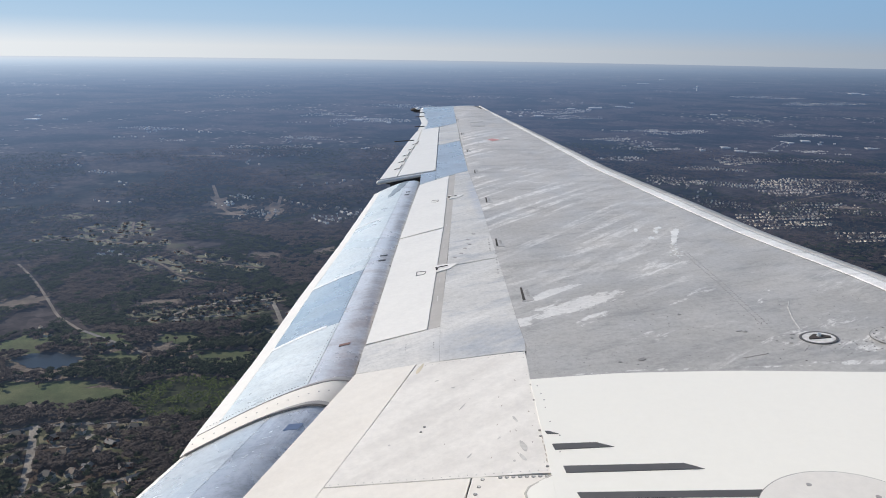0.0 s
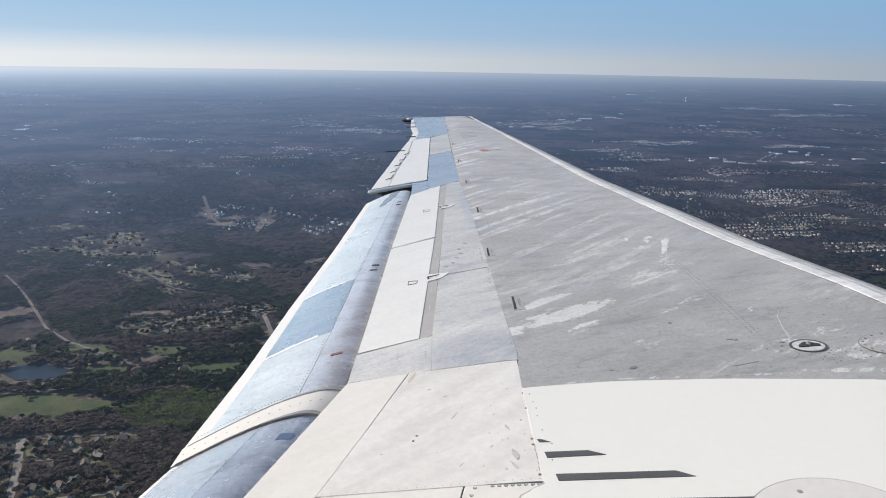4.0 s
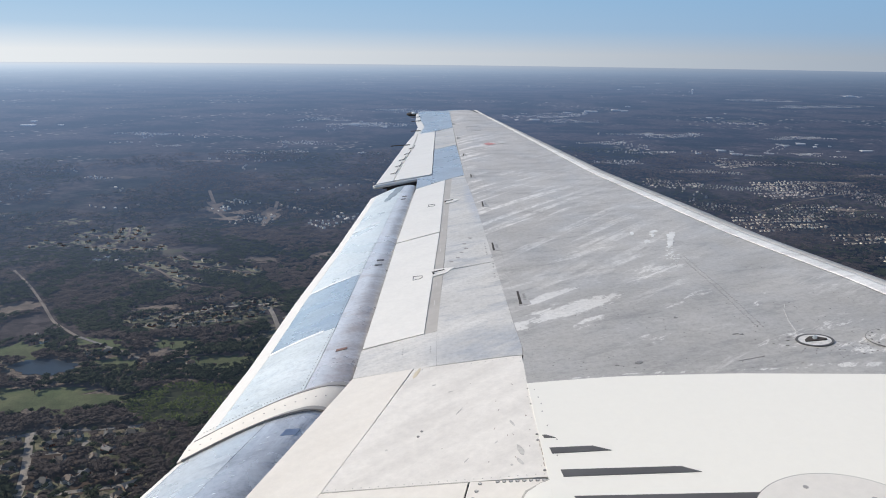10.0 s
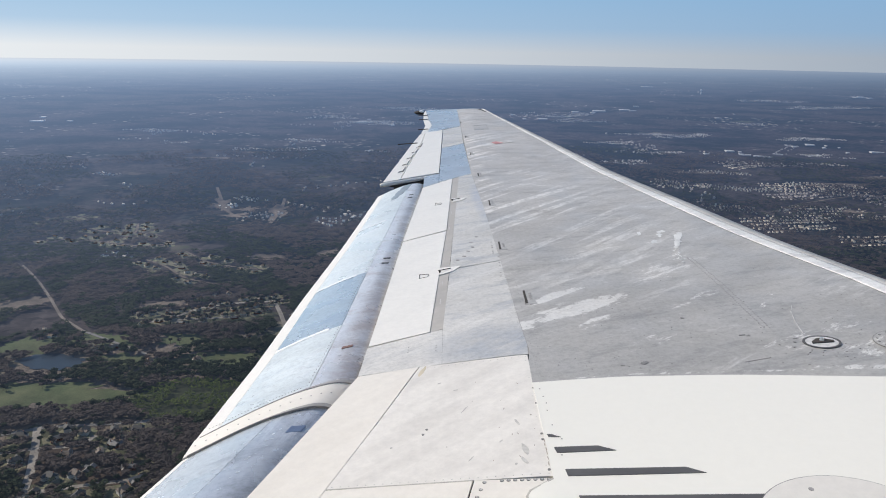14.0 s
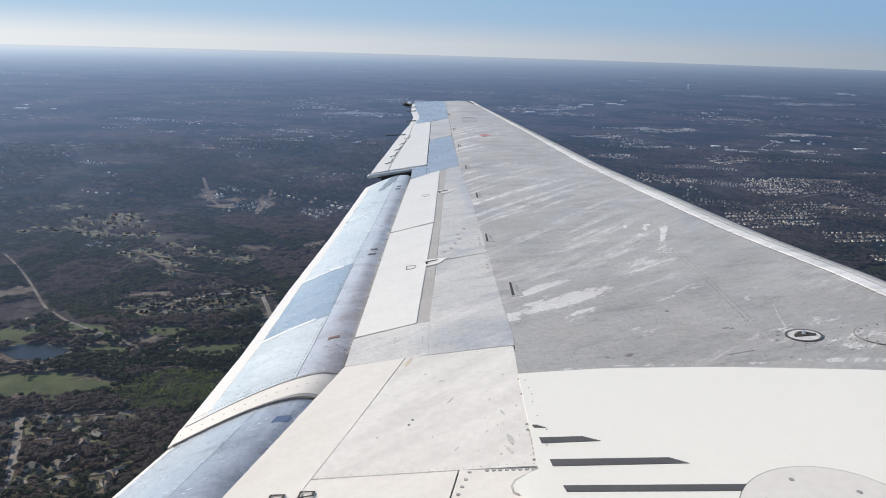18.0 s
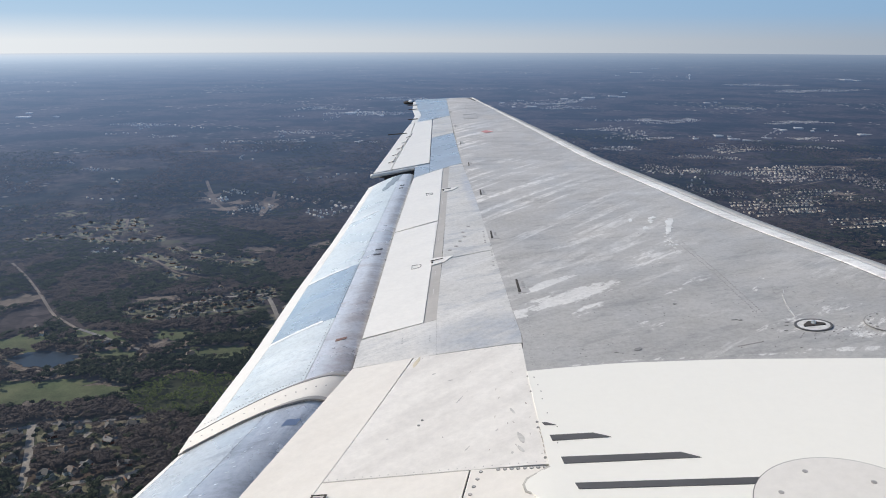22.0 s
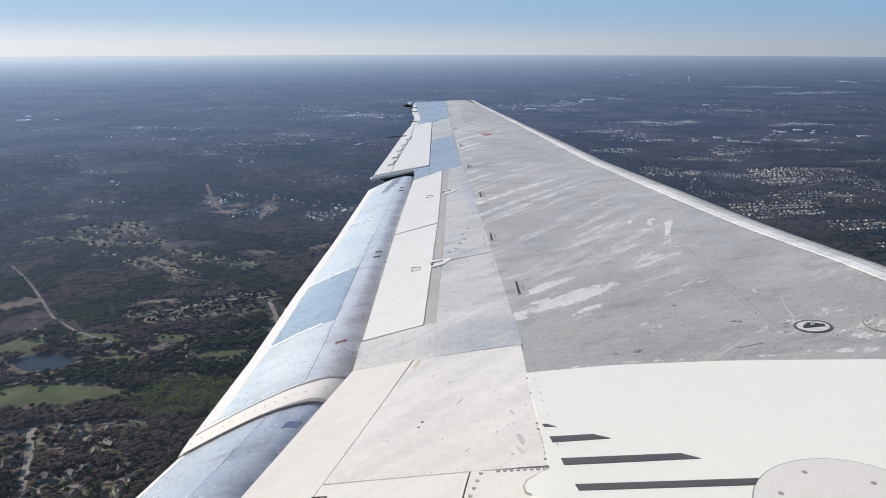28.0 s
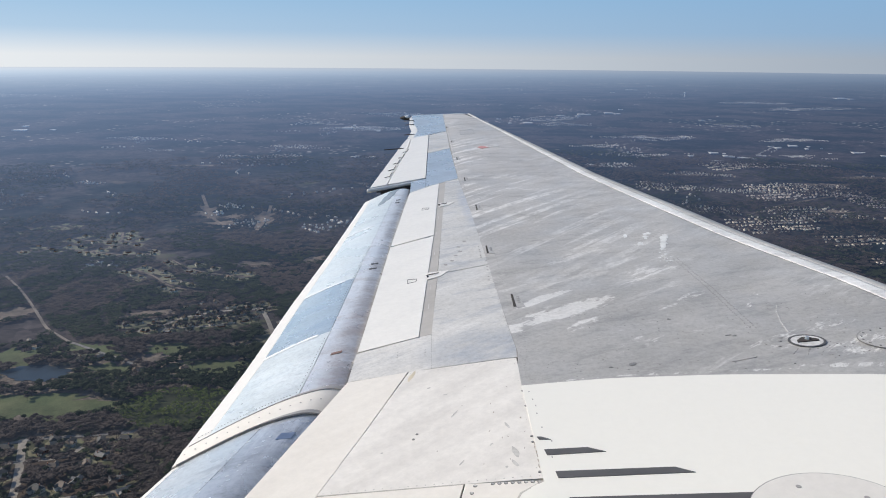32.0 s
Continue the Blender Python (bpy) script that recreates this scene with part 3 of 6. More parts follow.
# cream fairing between the flaps, and the inboard flap
NOSE_FAIR = [up(-0.440, 3.655, -0.03), up(-0.523, 3.41, -0.03)]
TAIL_FAIR = [TAIL_OUT[-1] + Vector((0, -0.004, 0)), Vector((-1.236, 3.169, -1.897))]
fairing = flap("flap_end_fairing", NOSE_FAIR, TAIL_FAIR, 0.0, 1.0, M_CREAM, "cream riveted fairing between the flaps", lift=0.005, n=6, m=20, thick=0.012)
for k_ in (0, 1):
    a_, b_ = NOSE_FAIR[k_], TAIL_FAIR[k_]
    # wide under the shroud, a thin line further aft
    for w0, w1, f0, f1 in ((0.021, -0.0175, 0.0, 0.45), (0.0035, 0.0025, 0.45, 0.97)):
        flap("fairing_seal", [a_ + Vector((0, w0, 0)), a_ + Vector((0, -w0, 0))], [b_ + Vector((0, w1, 0)), b_ + Vector((0, -w1, 0))], f0, f1, M_STRIP, "dark grey rubber seal beside the fairing", lift=0.008, n=2, m=16, thick=0.010)
NOSE_IN = [up(-0.525, 3.40, -0.035), up(-0.775, 2.632, -0.045), up(-1.50, 0.40, -0.06), up(-2.03, -1.2, -0.06)]
TAIL_IN = [Vector((-1.236, 3.169, -1.897)) + Vector((0, -0.005, -0.004)), Vector((-1.344, 2.879, -1.924)) + Vector((0, 0, -0.012)), Vector((-2.10, 0.60, -2.10)), Vector((-2.72, -1.2, -2.20))]
inner_nose = flap("inboard_flap_nose", NOSE_IN, TAIL_IN, 0.0, 0.42, M_INNERNOSE, "stained inboard flap nose with painted reflection streaks")
flap("inboard_flap_panel", NOSE_IN, TAIL_IN, 0.424, 0.95, M_INNER, "bare aluminium inboard flap")
flap("flap_trailing_strip", NOSE_IN, TAIL_IN, 0.952, 1.0, M_SPOIL, "white trailing edge strip", m=3, thick=0.02)

# aileron with its tab
AIL_TAIL = [(-0.737, 8.47), (-0.637, 9.716), (-0.541, 11.057), (-0.447, 12.097), (-0.40, 12.25)]


def aileron_piece(name, aft, fore, label, t0, t1, lift):
    a, b = along([(*p, 0) for p in aft], 16), along([(*p, 0) for p in fore], 16)
    rows = [[b[i].lerp(a[i], j / 6) for j in range(7)] for i in range(17)]
    return grid_slab([[up(p.x, p.y, lift) for p in r] for r in rows], t0, name, M_SPOIL, plane, label, taper=t1 / t0)


aileron = aileron_piece("aileron", [(-0.54, 8.60), (-0.395, 11.107), (-0.372, 12.2)], [(-0.104, 8.83), (-0.098, 12.43)], "white painted aileron", 0.07, 0.06, 0.006)
tab = aileron_piece("aileron_tab", AIL_TAIL, [(-0.548, 8.59), (-0.403, 11.107), (-0.38, 12.2)], "white aileron trim tab", 0.06, 0.035, 0.006)
# dark slab added as the shade in the hollow under the inboard end of the aileron
a_, b_ = along([(-0.10, 8.80, 0), (-0.62, 8.53, 0)], 8), along([(-0.12, 8.95, 0), (-0.58, 8.70, 0)], 8)
grid_slab([[up(p.x, p.y, -0.066) for p in (a_[i], a_[i].lerp(b_[i], 0.5), b_[i])] for i in range(9)], 0.075, "aileron_end_shade", M_DARK, aileron, "dark slab standing in for the shaded hollow below the aileron end")
# dark rod added as the shade of the gap below the lip
rod("aileron_gap_shade", up(-0.12, 8.79, -0.075), up(-0.66, 8.49, -0.052), 0.036, M_DARK, aileron, "dark rod standing in for the shaded gap below the aileron end", n=12, r2=0.009)
rod("aileron_end_lip", up(-0.13, 8.80, -0.030), up(-0.75, 8.455, -0.026), 0.022, M_SPOIL, aileron, "rounded white aileron end lip", n=14, r2=0.025)
lip = bmesh.new()
bmesh.ops.create_uvsphere(lip, u_segments=14, v_segments=8, radius=0.025, matrix=Matrix.Translation(up(-0.75, 8.455, -0.026)))
part("aileron_lip_end", lip, M_SPOIL, aileron, "rounded white end of the lip")
# rods and static wicks at the trailing edge, tip lamp
for x, y in ((-0.60, 9.0), (-0.575, 9.45), (-0.545, 9.9), (-0.50, 10.35), (-0.455, 10.8)):
    rod("tab_bracket", up(x + 0.05, y, 0.016), up(x, y - 0.05, 0.012), 0.0042, M_DARK, tab, "dark tab bracket")
    rod("hinge_pin", up(x + 0.055, y - 0.02, 0.012), up(x + 0.073, y + 0.26, 0.012), 0.0036, M_DARK, tab, "thin dark hinge line")
for x, y, d in ((-0.52, 11.15, 0.22), (-0.40, 12.6, 0.10), (-0.44, 13.9, 0.10), (-0.46, 14.5, 0.12)):
    rod("static_wick", up(x + 0.06, y, 0.01), up(x - d, y - 0.10, 0.02), 0.007, M_DARK, label="thin dark static discharge wick", n=6)


def pod(x, y, z, sx, sy, sz):
    """A rounded pod, longest along the wing chord."""
    bm = bmesh.new()
    bmesh.ops.create_uvsphere(bm, u_segments=16, v_segments=10, radius=0.5)
    bmesh.ops.transform(bm, matrix=Matrix.Translation(up(x, y, z)) @ Matrix.Diagonal((sx, sy, sz, 1)), verts=bm.verts)
    return bm


lamp = part("tip_lamp", pod(-0.57, 15.16, -0.012, 0.25, 0.16, 0.085), M_DARK, plane, "dark rounded rear navigation lamp housing")
part("lamp_cover", pod(-0.545, 15.13, 0.012, 0.105, 0.12, 0.062), M_LAMP, lamp, "clear lamp cover")
rod("lamp_bracket", up(-0.36, 15.20, -0.012), up(-0.52, 15.15, -0.02), 0.012, M_DARK, lamp, "dark lamp bracket")


def tip_cap():
    rows = []
    for i in range(9):
        q = radians(90 * i / 8)
        r = []
        for j in range(15):
            f = j / 14
            x = -0.47 + 1.19 * f
            y = 15.27 + (0.34 + 0.12 * math.sin(math.pi * f)) * math.sin(q)
            r.append(up(x, y, -0.11 * (1 - math.cos(q)) - 0.002))
        rows.append(r)
    v = [p for r in rows for p in r]
    f = [(i * 15 + j, i * 15 + j + 1, (i + 1) * 15 + j + 1, (i + 1) * 15 + j) for i in range(8) for j in range(14)]
    me = mesh_of("tip_cap", v, f, M_BLUE, True)
    bm = bmesh.new()
    bm.from_mesh(me)
    bmesh.ops.solidify(bm, geom=bm.faces[:], thickness=0.004)
    bm.to_mesh(me)
    bm.free()
    put("tip_cap", me, plane, "rounded bare metal wing tip")


tip_cap()

# dark mark along the front corner of the tip
decal("tip_corner_mark", [(0.575, 15.24), (0.635, 15.27), (0.672, 15.13), (0.735, 14.78), (0.71, 14.76), (0.63, 15.10)], M_BAR, "dark mark at the front corner of the tip", lift=0.004)

# dark stripes painted on the root skin
for outline in ([(0.444, 2.871), (0.463, 2.869), (0.500, 2.843), (0.451, 2.848)], [(0.462, 2.769), (0.639, 2.765), (0.707, 2.725), (0.468, 2.726)], [(0.484, 2.609), (0.946, 2.587), (1.012, 2.543), (0.489, 2.563)], [(0.509, 2.437), (1.198, 2.396), (1.334, 2.348), (0.517, 2.399)], [(0.519, 2.271), (1.390, 2.225), (1.514, 2.174), (0.532, 2.219)]):
    decal("stripe_marking", outline, M_BAR, "dark grey painted stripe with a slanted end", lift=0.0065, parent=root)

# ring mark round a strap fitting
hoop("fitting_ring", ring(*(1.959, 3.639), 0.095, 0.078), ring(*(1.959, 3.639), 0.082, 0.066), M_BAR, "black painted ring", parent=skin)
hoop("fitting_ring_field", ring(*(1.959, 3.639), 0.0815, 0.0655), ring(*(1.959, 3.639), 0.020, 0.012), M_RINGFIELD, "pale worn field inside the ring", lift=0.0045, parent=skin)
fx, fy = (1.959, 3.639)
strap = decal("fitting_base", [(fx - 0.055, fy - 0.018), (fx + 0.058, fy - 0.012), (fx + 0.062, fy + 0.004), (fx + 0.015, fy + 0.038), (fx - 0.012, fy + 0.038), (fx - 0.05, fy + 0.004)], M_DARK, "black triangular strap fitting", lift=0.009, thick=0.008)
rod("fitting_stud", up(fx + 0.005, fy + 0.012, 0.006), up(fx + 0.005, fy + 0.012, 0.022), 0.013, M_STEEL, strap, "steel stud", n=14, r2=0.008)

# access covers
covers = []
for (cx, cy), rx, ry, mat, lab in (((1.40, 2.19), 0.312, 0.302, M_COVER, "pale round access cover with screws"), ((2.42, 3.60), 0.21, 0.145, M_SKIN, "grey oval fuel cover")):
    hoop("access_cover_rim", ring(cx, cy, rx, ry, 56), ring(cx, cy, rx - 0.004, ry - 0.004, 56), M_RIVET, "thin dark cover rim", lift=0.0065)
    cover = decal("access_cover", ring(cx, cy, rx - 0.004, ry - 0.004, 56), mat, lab, lift=0.0075)
    covers.append(cover)
for sx, sy in ((1.344, 2.410), (1.546, 2.321), (1.21, 2.30), (1.63, 2.12)):
    rod("cover_screw", up(sx, sy, 0.0), up(sx, sy, 0.0092), 0.010, M_STRIP, covers[0], "dark screw head", n=12)

for i in range(18):
    q = 2 * math.pi * i / 18
    rod("cover_screw", up(2.42 + 0.188 * math.cos(q), 3.60 + 0.125 * math.sin(q), 0.002), up(2.42 + 0.188 * math.cos(q), 3.60 + 0.125 * math.sin(q), 0.010), 0.006, M_RIVET, covers[1], "dark screw head", n=10)

# slotted vents along the seam behind the skin
for (sx, sy), k in zip(((0.530, 4.525), (0.439, 5.698), (0.433, 7.165), (0.373, 8.612), (0.322, 10.054), (0.277, 11.590), (0.223, 13.261)), (1.0, 0.9, 0.9, 0.85, 0.8, 0.75, 0.7)):
    box = [(-0.036, -0.145), (0.043, -0.130), (0.010, 0.150), (-0.030, 0.122)]
    plate = decal("vent_plate", [(sx + px * k, sy + py * k) for px, py in box], M_VENT, "grey vent plate", lift=0.0016)
    decal("vent_slot", [(sx + px * k, sy + py * k) for px, py in ((-0.030, -0.125), (-0.012, -0.122), (-0.014, 0.110), (-0.027, 0.108))], M_DARK, "dark vent slot", lift=0.0028, parent=plate)
    for bar in range(4):
        decal("placard_line", [(sx + px * k, sy + (py + 0.034 * bar) * k) for px, py in ((0.004, -0.06), (0.022, -0.056), (0.020, -0.040), (0.002, -0.044))], M_STRIP, "tiny unreadable placard line", lift=0.0028, parent=plate)

# spoiler arms and lifting marks
for spoiler_, (ax, ay), (hx, hy) in ((spoilers[0], (0.006, 5.208), (-0.155, 5.126)), (spoilers[1], (0.10, 7.397), (-0.085, 7.268))):
    decal("spoiler_fairing", [(ax - 0.050, ay - 0.090), (ax + 0.045, ay - 0.045), (ax + 0.102, ay + 0.060), (ax - 0.055, ay + 0.064), (ax - 0.052, ay + 0.01)], M_SPOIL, "flat white triangular hinge fairing", lift=0.0045, thick=0.006, parent=spoiler_)
    rod("spoiler_arm", up(ax - 0.060, ay - 0.020, 0.012), up(ax + 0.030, ay + 0.005, 0.013), 0.0036, M_DARK, spoiler_, "dark hinge arm")
    rod("arm_bolt", up(ax - 0.048, ay - 0.040, 0.002), up(ax - 0.048, ay - 0.040, 0.014), 0.007, M_DARK, spoiler_, "dark bolt head", n=10)
    o = [(hx - 0.034, hy - 0.042), (hx + 0.024, hy - 0.024), (hx + 0.036, hy + 0.004), (hx + 0.034, hy + 0.036), (hx - 0.034, hy + 0.044)]
    hoop("lifting_mark", o, [(hx + (x - hx) * 0.88, hy + (y - hy) * 0.88) for x, y in o], M_BAR, "thin dark outlined mark", lift=0.0045, parent=spoiler_)

# red mark, placards
decal("red_marking", [(0.628, 10.972), (0.70, 11.09), (0.745, 11.05), (0.802, 10.974), (0.735, 10.89), (0.69, 10.84), (0.66, 10.90)], M_RED, "faded red diamond marking", parent=skin)
decal("small_placard", [(0.872, 11.03), (0.945, 11.03), (0.945, 11.245), (0.872, 11.245)], M_AFT, "grey placard", parent=skin)


def on_line(line, g):
    """The point at the share g of a polyline's length."""
    at_ = along(line, 200)
    i = min(int(g * 200), 199)
    return at_[i].lerp(at_[i + 1], g * 200 - i)


def flap_point(f, g, lift):
    """A point of the outboard flap: f along the chord, g from the outer to the inner end."""
    return on_line(NOSE_OUT, g).lerp(on_line(TAIL_OUT, g), f) + Vector((0, 0, 0.055 * math.sin(math.pi * f ** 0.75) + lift - roll(f)))


for f, g, mat in ((0.20, 0.90, M_RUST), (0.17, 0.56, M_BAR), (0.17, 0.585, M_BAR), (0.22, 0.115, M_BAR), (0.22, 0.14, M_BAR)):
    q = [flap_point(f + df, g + dg, 0.004) for df, dg in ((-0.040, -0.0035), (0.040, -0.002), (0.040, 0.0035), (-0.040, 0.002))]
    put("flap_placard", mesh_of("flap_placard", q + [p - Vector((0, 0, 0.004)) for p in q], [(0, 1, 2, 3), (7, 6, 5, 4), (0, 4, 5, 1), (1, 5, 6, 2), (2, 6, 7, 3), (3, 7, 4, 0)], mat), flap_nose, "small placard on the flap")

# recessed dark plates, and worn streaks with painted glints, on the inboard flap nose


def inner_flap_point(f, g, lift_):
    return on_line(NOSE_IN, g).lerp(on_line(TAIL_IN, g), f) + Vector((0, 0, 0.055 * math.sin(math.pi * f ** 0.75) + lift_ - roll(f)))


def flap_plate(name, f, g, df, dg, mat, label, proud=0.003):
    q = [inner_flap_point(f + u * df, g + w * dg, proud) for u, w in ((-1, -1), (1, -1), (1, 1), (-1, 1))]
    put(name, mesh_of(name, q + [p - Vector((0, 0, 0.004)) for p in q], [(0, 1, 2, 3), (7, 6, 5, 4), (0, 4, 5, 1), (1, 5, 6, 2), (2, 6, 7, 3), (3, 7, 4, 0)], mat), inner_nose, label)


flap_plate("flap_plate", 0.15, 0.040, 0.045, 0.0055, M_PLATE, "dark blue recessed plate on the flap nose")
flap_plate("flap_plate", 0.20, 0.180, 0.055, 0.0055, M_PLATE, "dark blue recessed plate on the flap nose")
# thin pale plates: worn streaks, their glints put into the colour
streaks = random.Random(9)
for i in range(44):
    g = 0.03 + 0.20 * i / 43 + streaks.uniform(-0.004, 0.004)
    f = 0.20 + streaks.choice((0.06, 0.10, 0.22, 0.26)) + 0.3 * (g - 0.05) + streaks.gauss(0, 0.012)
    flap_plate("worn_glint_streak", f, g, streaks.uniform(0.004, 0.018) * (1.6 if i % 8 == 3 else 1.0), streaks.uniform(0.0002, 0.0007) * (2.6 if i % 8 == 3 else 1.0), M_GLINT, "bright worn streak on the flap with a painted glint", 0.0009)
# dull grey patch at the outer end of the flap
for f, g, df, dg in ((0.42, 0.035, 0.095, 0.032), (0.475, 0.068, 0.10, 0.030), (0.53, 0.10, 0.075, 0.020), (0.38, 0.012, 0.08, 0.012)):
    q = [flap_point(f + df * u, g + dg * w, 0.0025) for u, w in ((-1, -0.8), (-0.2, -1), (0.7, -0.7), (1, 0.1), (0.8, 0.9), (0.1, 1), (-0.7, 0.7))]
    put("grey_patch", mesh_of("grey_patch", q + [p - Vector((0, 0, 0.003)) for p in q], [tuple(range(7)), tuple(range(13, 6, -1))] + [(i, 7 + i, 7 + (i + 1) % 7, (i + 1) % 7) for i in range(7)], M_DULL), flap_nose, "dull grey patch on the flap")

hoop("plate_outline", [(0.424, 12.81), (0.652, 12.956), (0.662, 12.398), (0.425, 12.264)], [(0.431, 12.77), (0.645, 12.905), (0.655, 12.43), (0.432, 12.315)], M_VENT, "faint outline of a tip plate", lift=0.0025, parent=skin)
# white stencils on the hinge strip
for y in (4.6, 4.95, 5.75, 6.35, 6.9):
    x = at_y([(-0.047, 4.112), (0.093, 8.5)], y)
    decal("strip_stencil", [(x - 0.002, y - 0.045), (x + 0.002, y - 0.045), (x + 0.004, y + 0.045), (x, y + 0.045)], M_RINGFIELD, "worn white stencil mark", lift=-0.001, parent=hinge)

# paint chips on the grey skin
rng = random.Random(5)


def flake(cx, cy, rx, ry, turn=0.0, mat=M_CHIP, label="bare flaked paint patch", k=17):
    c, s = math.cos(turn), math.sin(turn)
    out = []
    for i in range(k):
        q, w = 2 * math.pi * i / k, rng.uniform(0.55, 1.12)
        out.append((cx + rx * w * math.cos(q) * c - ry * w * math.sin(q) * s, cy + rx * w * math.cos(q) * s + ry * w * math.sin(q) * c))
    decal("paint_chip" if mat is M_CHIP else "dirt_spot", out, mat, label, lift=0.0022, parent=skin)


for cx, cy, rx, ry in ((1.845, 5.79, 0.034, 0.115), (1.80, 5.66, 0.032, 0.10), (1.762, 5.54, 0.026, 0.085), (1.875, 5.86, 0.024, 0.06), (1.735, 5.47, 0.02, 0.04), (1.613, 5.644, 0.03, 0.055), (1.73, 5.93, 0.022, 0.05), (1.765, 5.95, 0.02, 0.04),
                       (1.71, 5.85, 0.024, 0.03), (1.70, 5.80, 0.015, 0.03), (1.56, 5.90, 0.016, 0.06)):
    flake(cx, cy, rx, ry, -0.25)
for i in range(26):
    t_ = rng.random()
    flake(1.715 - 0.06 * t_ + rng.gauss(0, 0.02), 5.42 - 0.42 * t_ + rng.gauss(0, 0.03), rng.uniform(0.003, 0.014), rng.uniform(0.008, 0.03) * (1.1 - t_), k=9)
# a crooked scratch beside the ring
for a_, b_ in (((2.025, 4.150), (2.000, 4.09)), ((1.985, 4.07), (1.962, 3.985)), ((1.962, 3.985), (1.948, 3.93)), ((1.944, 3.92), (1.934, 3.86)), ((1.932, 3.85), (1.917, 3.76))):
    w_ = rng.uniform(0.0015, 0.0045)
    decal("paint_scratch", [(a_[0] - w_, a_[1]), (b_[0] - w_ * 0.7, b_[1]), (b_[0] + w_ * 0.7, b_[1]), (a_[0] + w_, a_[1])], M_RINGFIELD, "bare scratch in the paint", lift=0.0022, parent=skin)
for cx, cy, rx, ry in ((1.007, 3.503, 0.019, 0.021), (1.024, 3.512, 0.012, 0.012), (1.599, 3.778, 0.024, 0.007), (1.63, 3.765, 0.012, 0.006), (0.90, 3.487, 0.012, 0.006), (1.36, 4.05, 0.012, 0.012), (1.83, 3.66, 0.010, 0.006), (1.85, 3.70, 0.014, 0.005), (1.80, 3.60, 0.010, 0.006)):
    flake(cx, cy, rx, ry, 0.1, M_RIVET, "small dark oil spot", 11)
decal("long_scratch", [(1.50, 3.458), (1.64, 3.492), (1.642, 3.496), (1.50, 3.464)], M_STRIP, "long dark scratch", lift=0.0018, parent=skin)
for i in range(34):
    flake(1.98 + rng.gauss(0, 0.16), 3.52 + rng.gauss(0, 0.055), rng.uniform(0.003, 0.008), rng.uniform(0.002, 0.004), 0.0, M_STRIP, "small dark oil spot", 7)
# two dark latches beside the shroud seam
for cx, cy in ((-0.585, 2.537), (-0.468, 2.538)):
    o = [(cx - 0.03, cy - 0.022), (cx + 0.032, cy - 0.016), (cx + 0.036, cy + 0.012), (cx - 0.026, cy + 0.02)]
    hoop("latch_rim", o, [(cx + (x - cx) * 0.72, cy + (y - cy) * 0.72) for x, y in o], M_DARK, "dark outlined latch", lift=0.0085)

# stains, scuffs and unreadable stencils on the inboard panels
M_STAIN = plain_mat("grey_stain", (0.50, 0.485, 0.465), 0.6, vary=0.2, scale=30)
M_SEAL = plain_mat("tan_sealant", (0.62, 0.55, 0.42), 0.6)


def ragged(cx, cy, rx, ry, turn, k=15):
    c, s = math.cos(turn), math.sin(turn)
    out = []
    for i in range(k):
        q, w = 2 * math.pi * i / k, rng.uniform(0.78, 1.08)
        a, b = rx * w * math.cos(q), ry * w * math.sin(q)
        out.append((cx + a * c - b * s, cy + a * s + b * c))
    return out


for cx, cy, rx, ry, turn in ((0.345, 2.78, 0.014, 0.045, 0.2), (0.335, 2.70, 0.008, 0.03, 0.4), (0.33, 3.0, 0.006, 0.03, 0.3), (0.10, 3.16, 0.004, 0.035, -0.5), (0.25, 2.86, 0.012, 0.004, 0.9),
                             (0.30, 2.68, 0.006, 0.008, 0.0), (0.12, 2.75, 0.003, 0.02, -0.6), (-0.02, 3.45, 0.012, 0.005, 0.4), (0.06, 3.36, 0.014, 0.004, 0.2), (-0.22, 2.9, 0.006, 0.006, 0.0)):
    decal("grey_stain", ragged(cx, cy, rx, ry, turn), M_STAIN, "grey oily stain", lift=0.0012, parent=inboard, thick=0.001)
for x, y in ((0.272, 3.212), (0.28, 3.128), (0.326, 2.904), (0.301, 2.902), (0.25, 2.969), (0.32, 2.731), (0.138, 3.23), (0.36, 3.36), (0.395, 3.05), (0.21, 2.72), (0.40, 2.93), (0.16, 3.42), (0.02, 2.86), (0.385, 2.80)):
    decal("brown_speck", ragged(x, y, rng.uniform(0.0014, 0.0032), rng.uniform(0.003, 0.009), rng.uniform(-0.6, 0.6), 9), M_GRIME, "tiny brown dirt speck", lift=0.0012, parent=inboard, thick=0.001)
for y in (2.83, 2.80, 2.765, 2.74, 2.70, 2.66):
    decal("seam_grime", ragged(0.4285 + rng.uniform(-0.002, 0.001), y, 0.0022, rng.uniform(0.012, 0.022), 0.02, 11), M_GRIME, "brown grime along the seam", lift=0.0014, parent=inboard, thick=0.001)
for x, y in ((0.46, 3.279), (0.468, 3.201), (0.471, 3.07), (0.477, 2.946), (0.486, 2.71), (0.502, 2.831), (0.475, 3.14)):
    decal("paint_pit", ragged(x, y, 0.003, 0.005, 0.0, 9), M_RIVET, "small dark pit in the white paint", lift=0.0055, parent=root, thick=0.001)
decal("sealant_smear", ragged(-0.11, 3.61, 0.012, 0.06, -0.3), M_SEAL, "tan sealant smear at the seam", lift=0.0012, parent=inboard, thick=0.001)
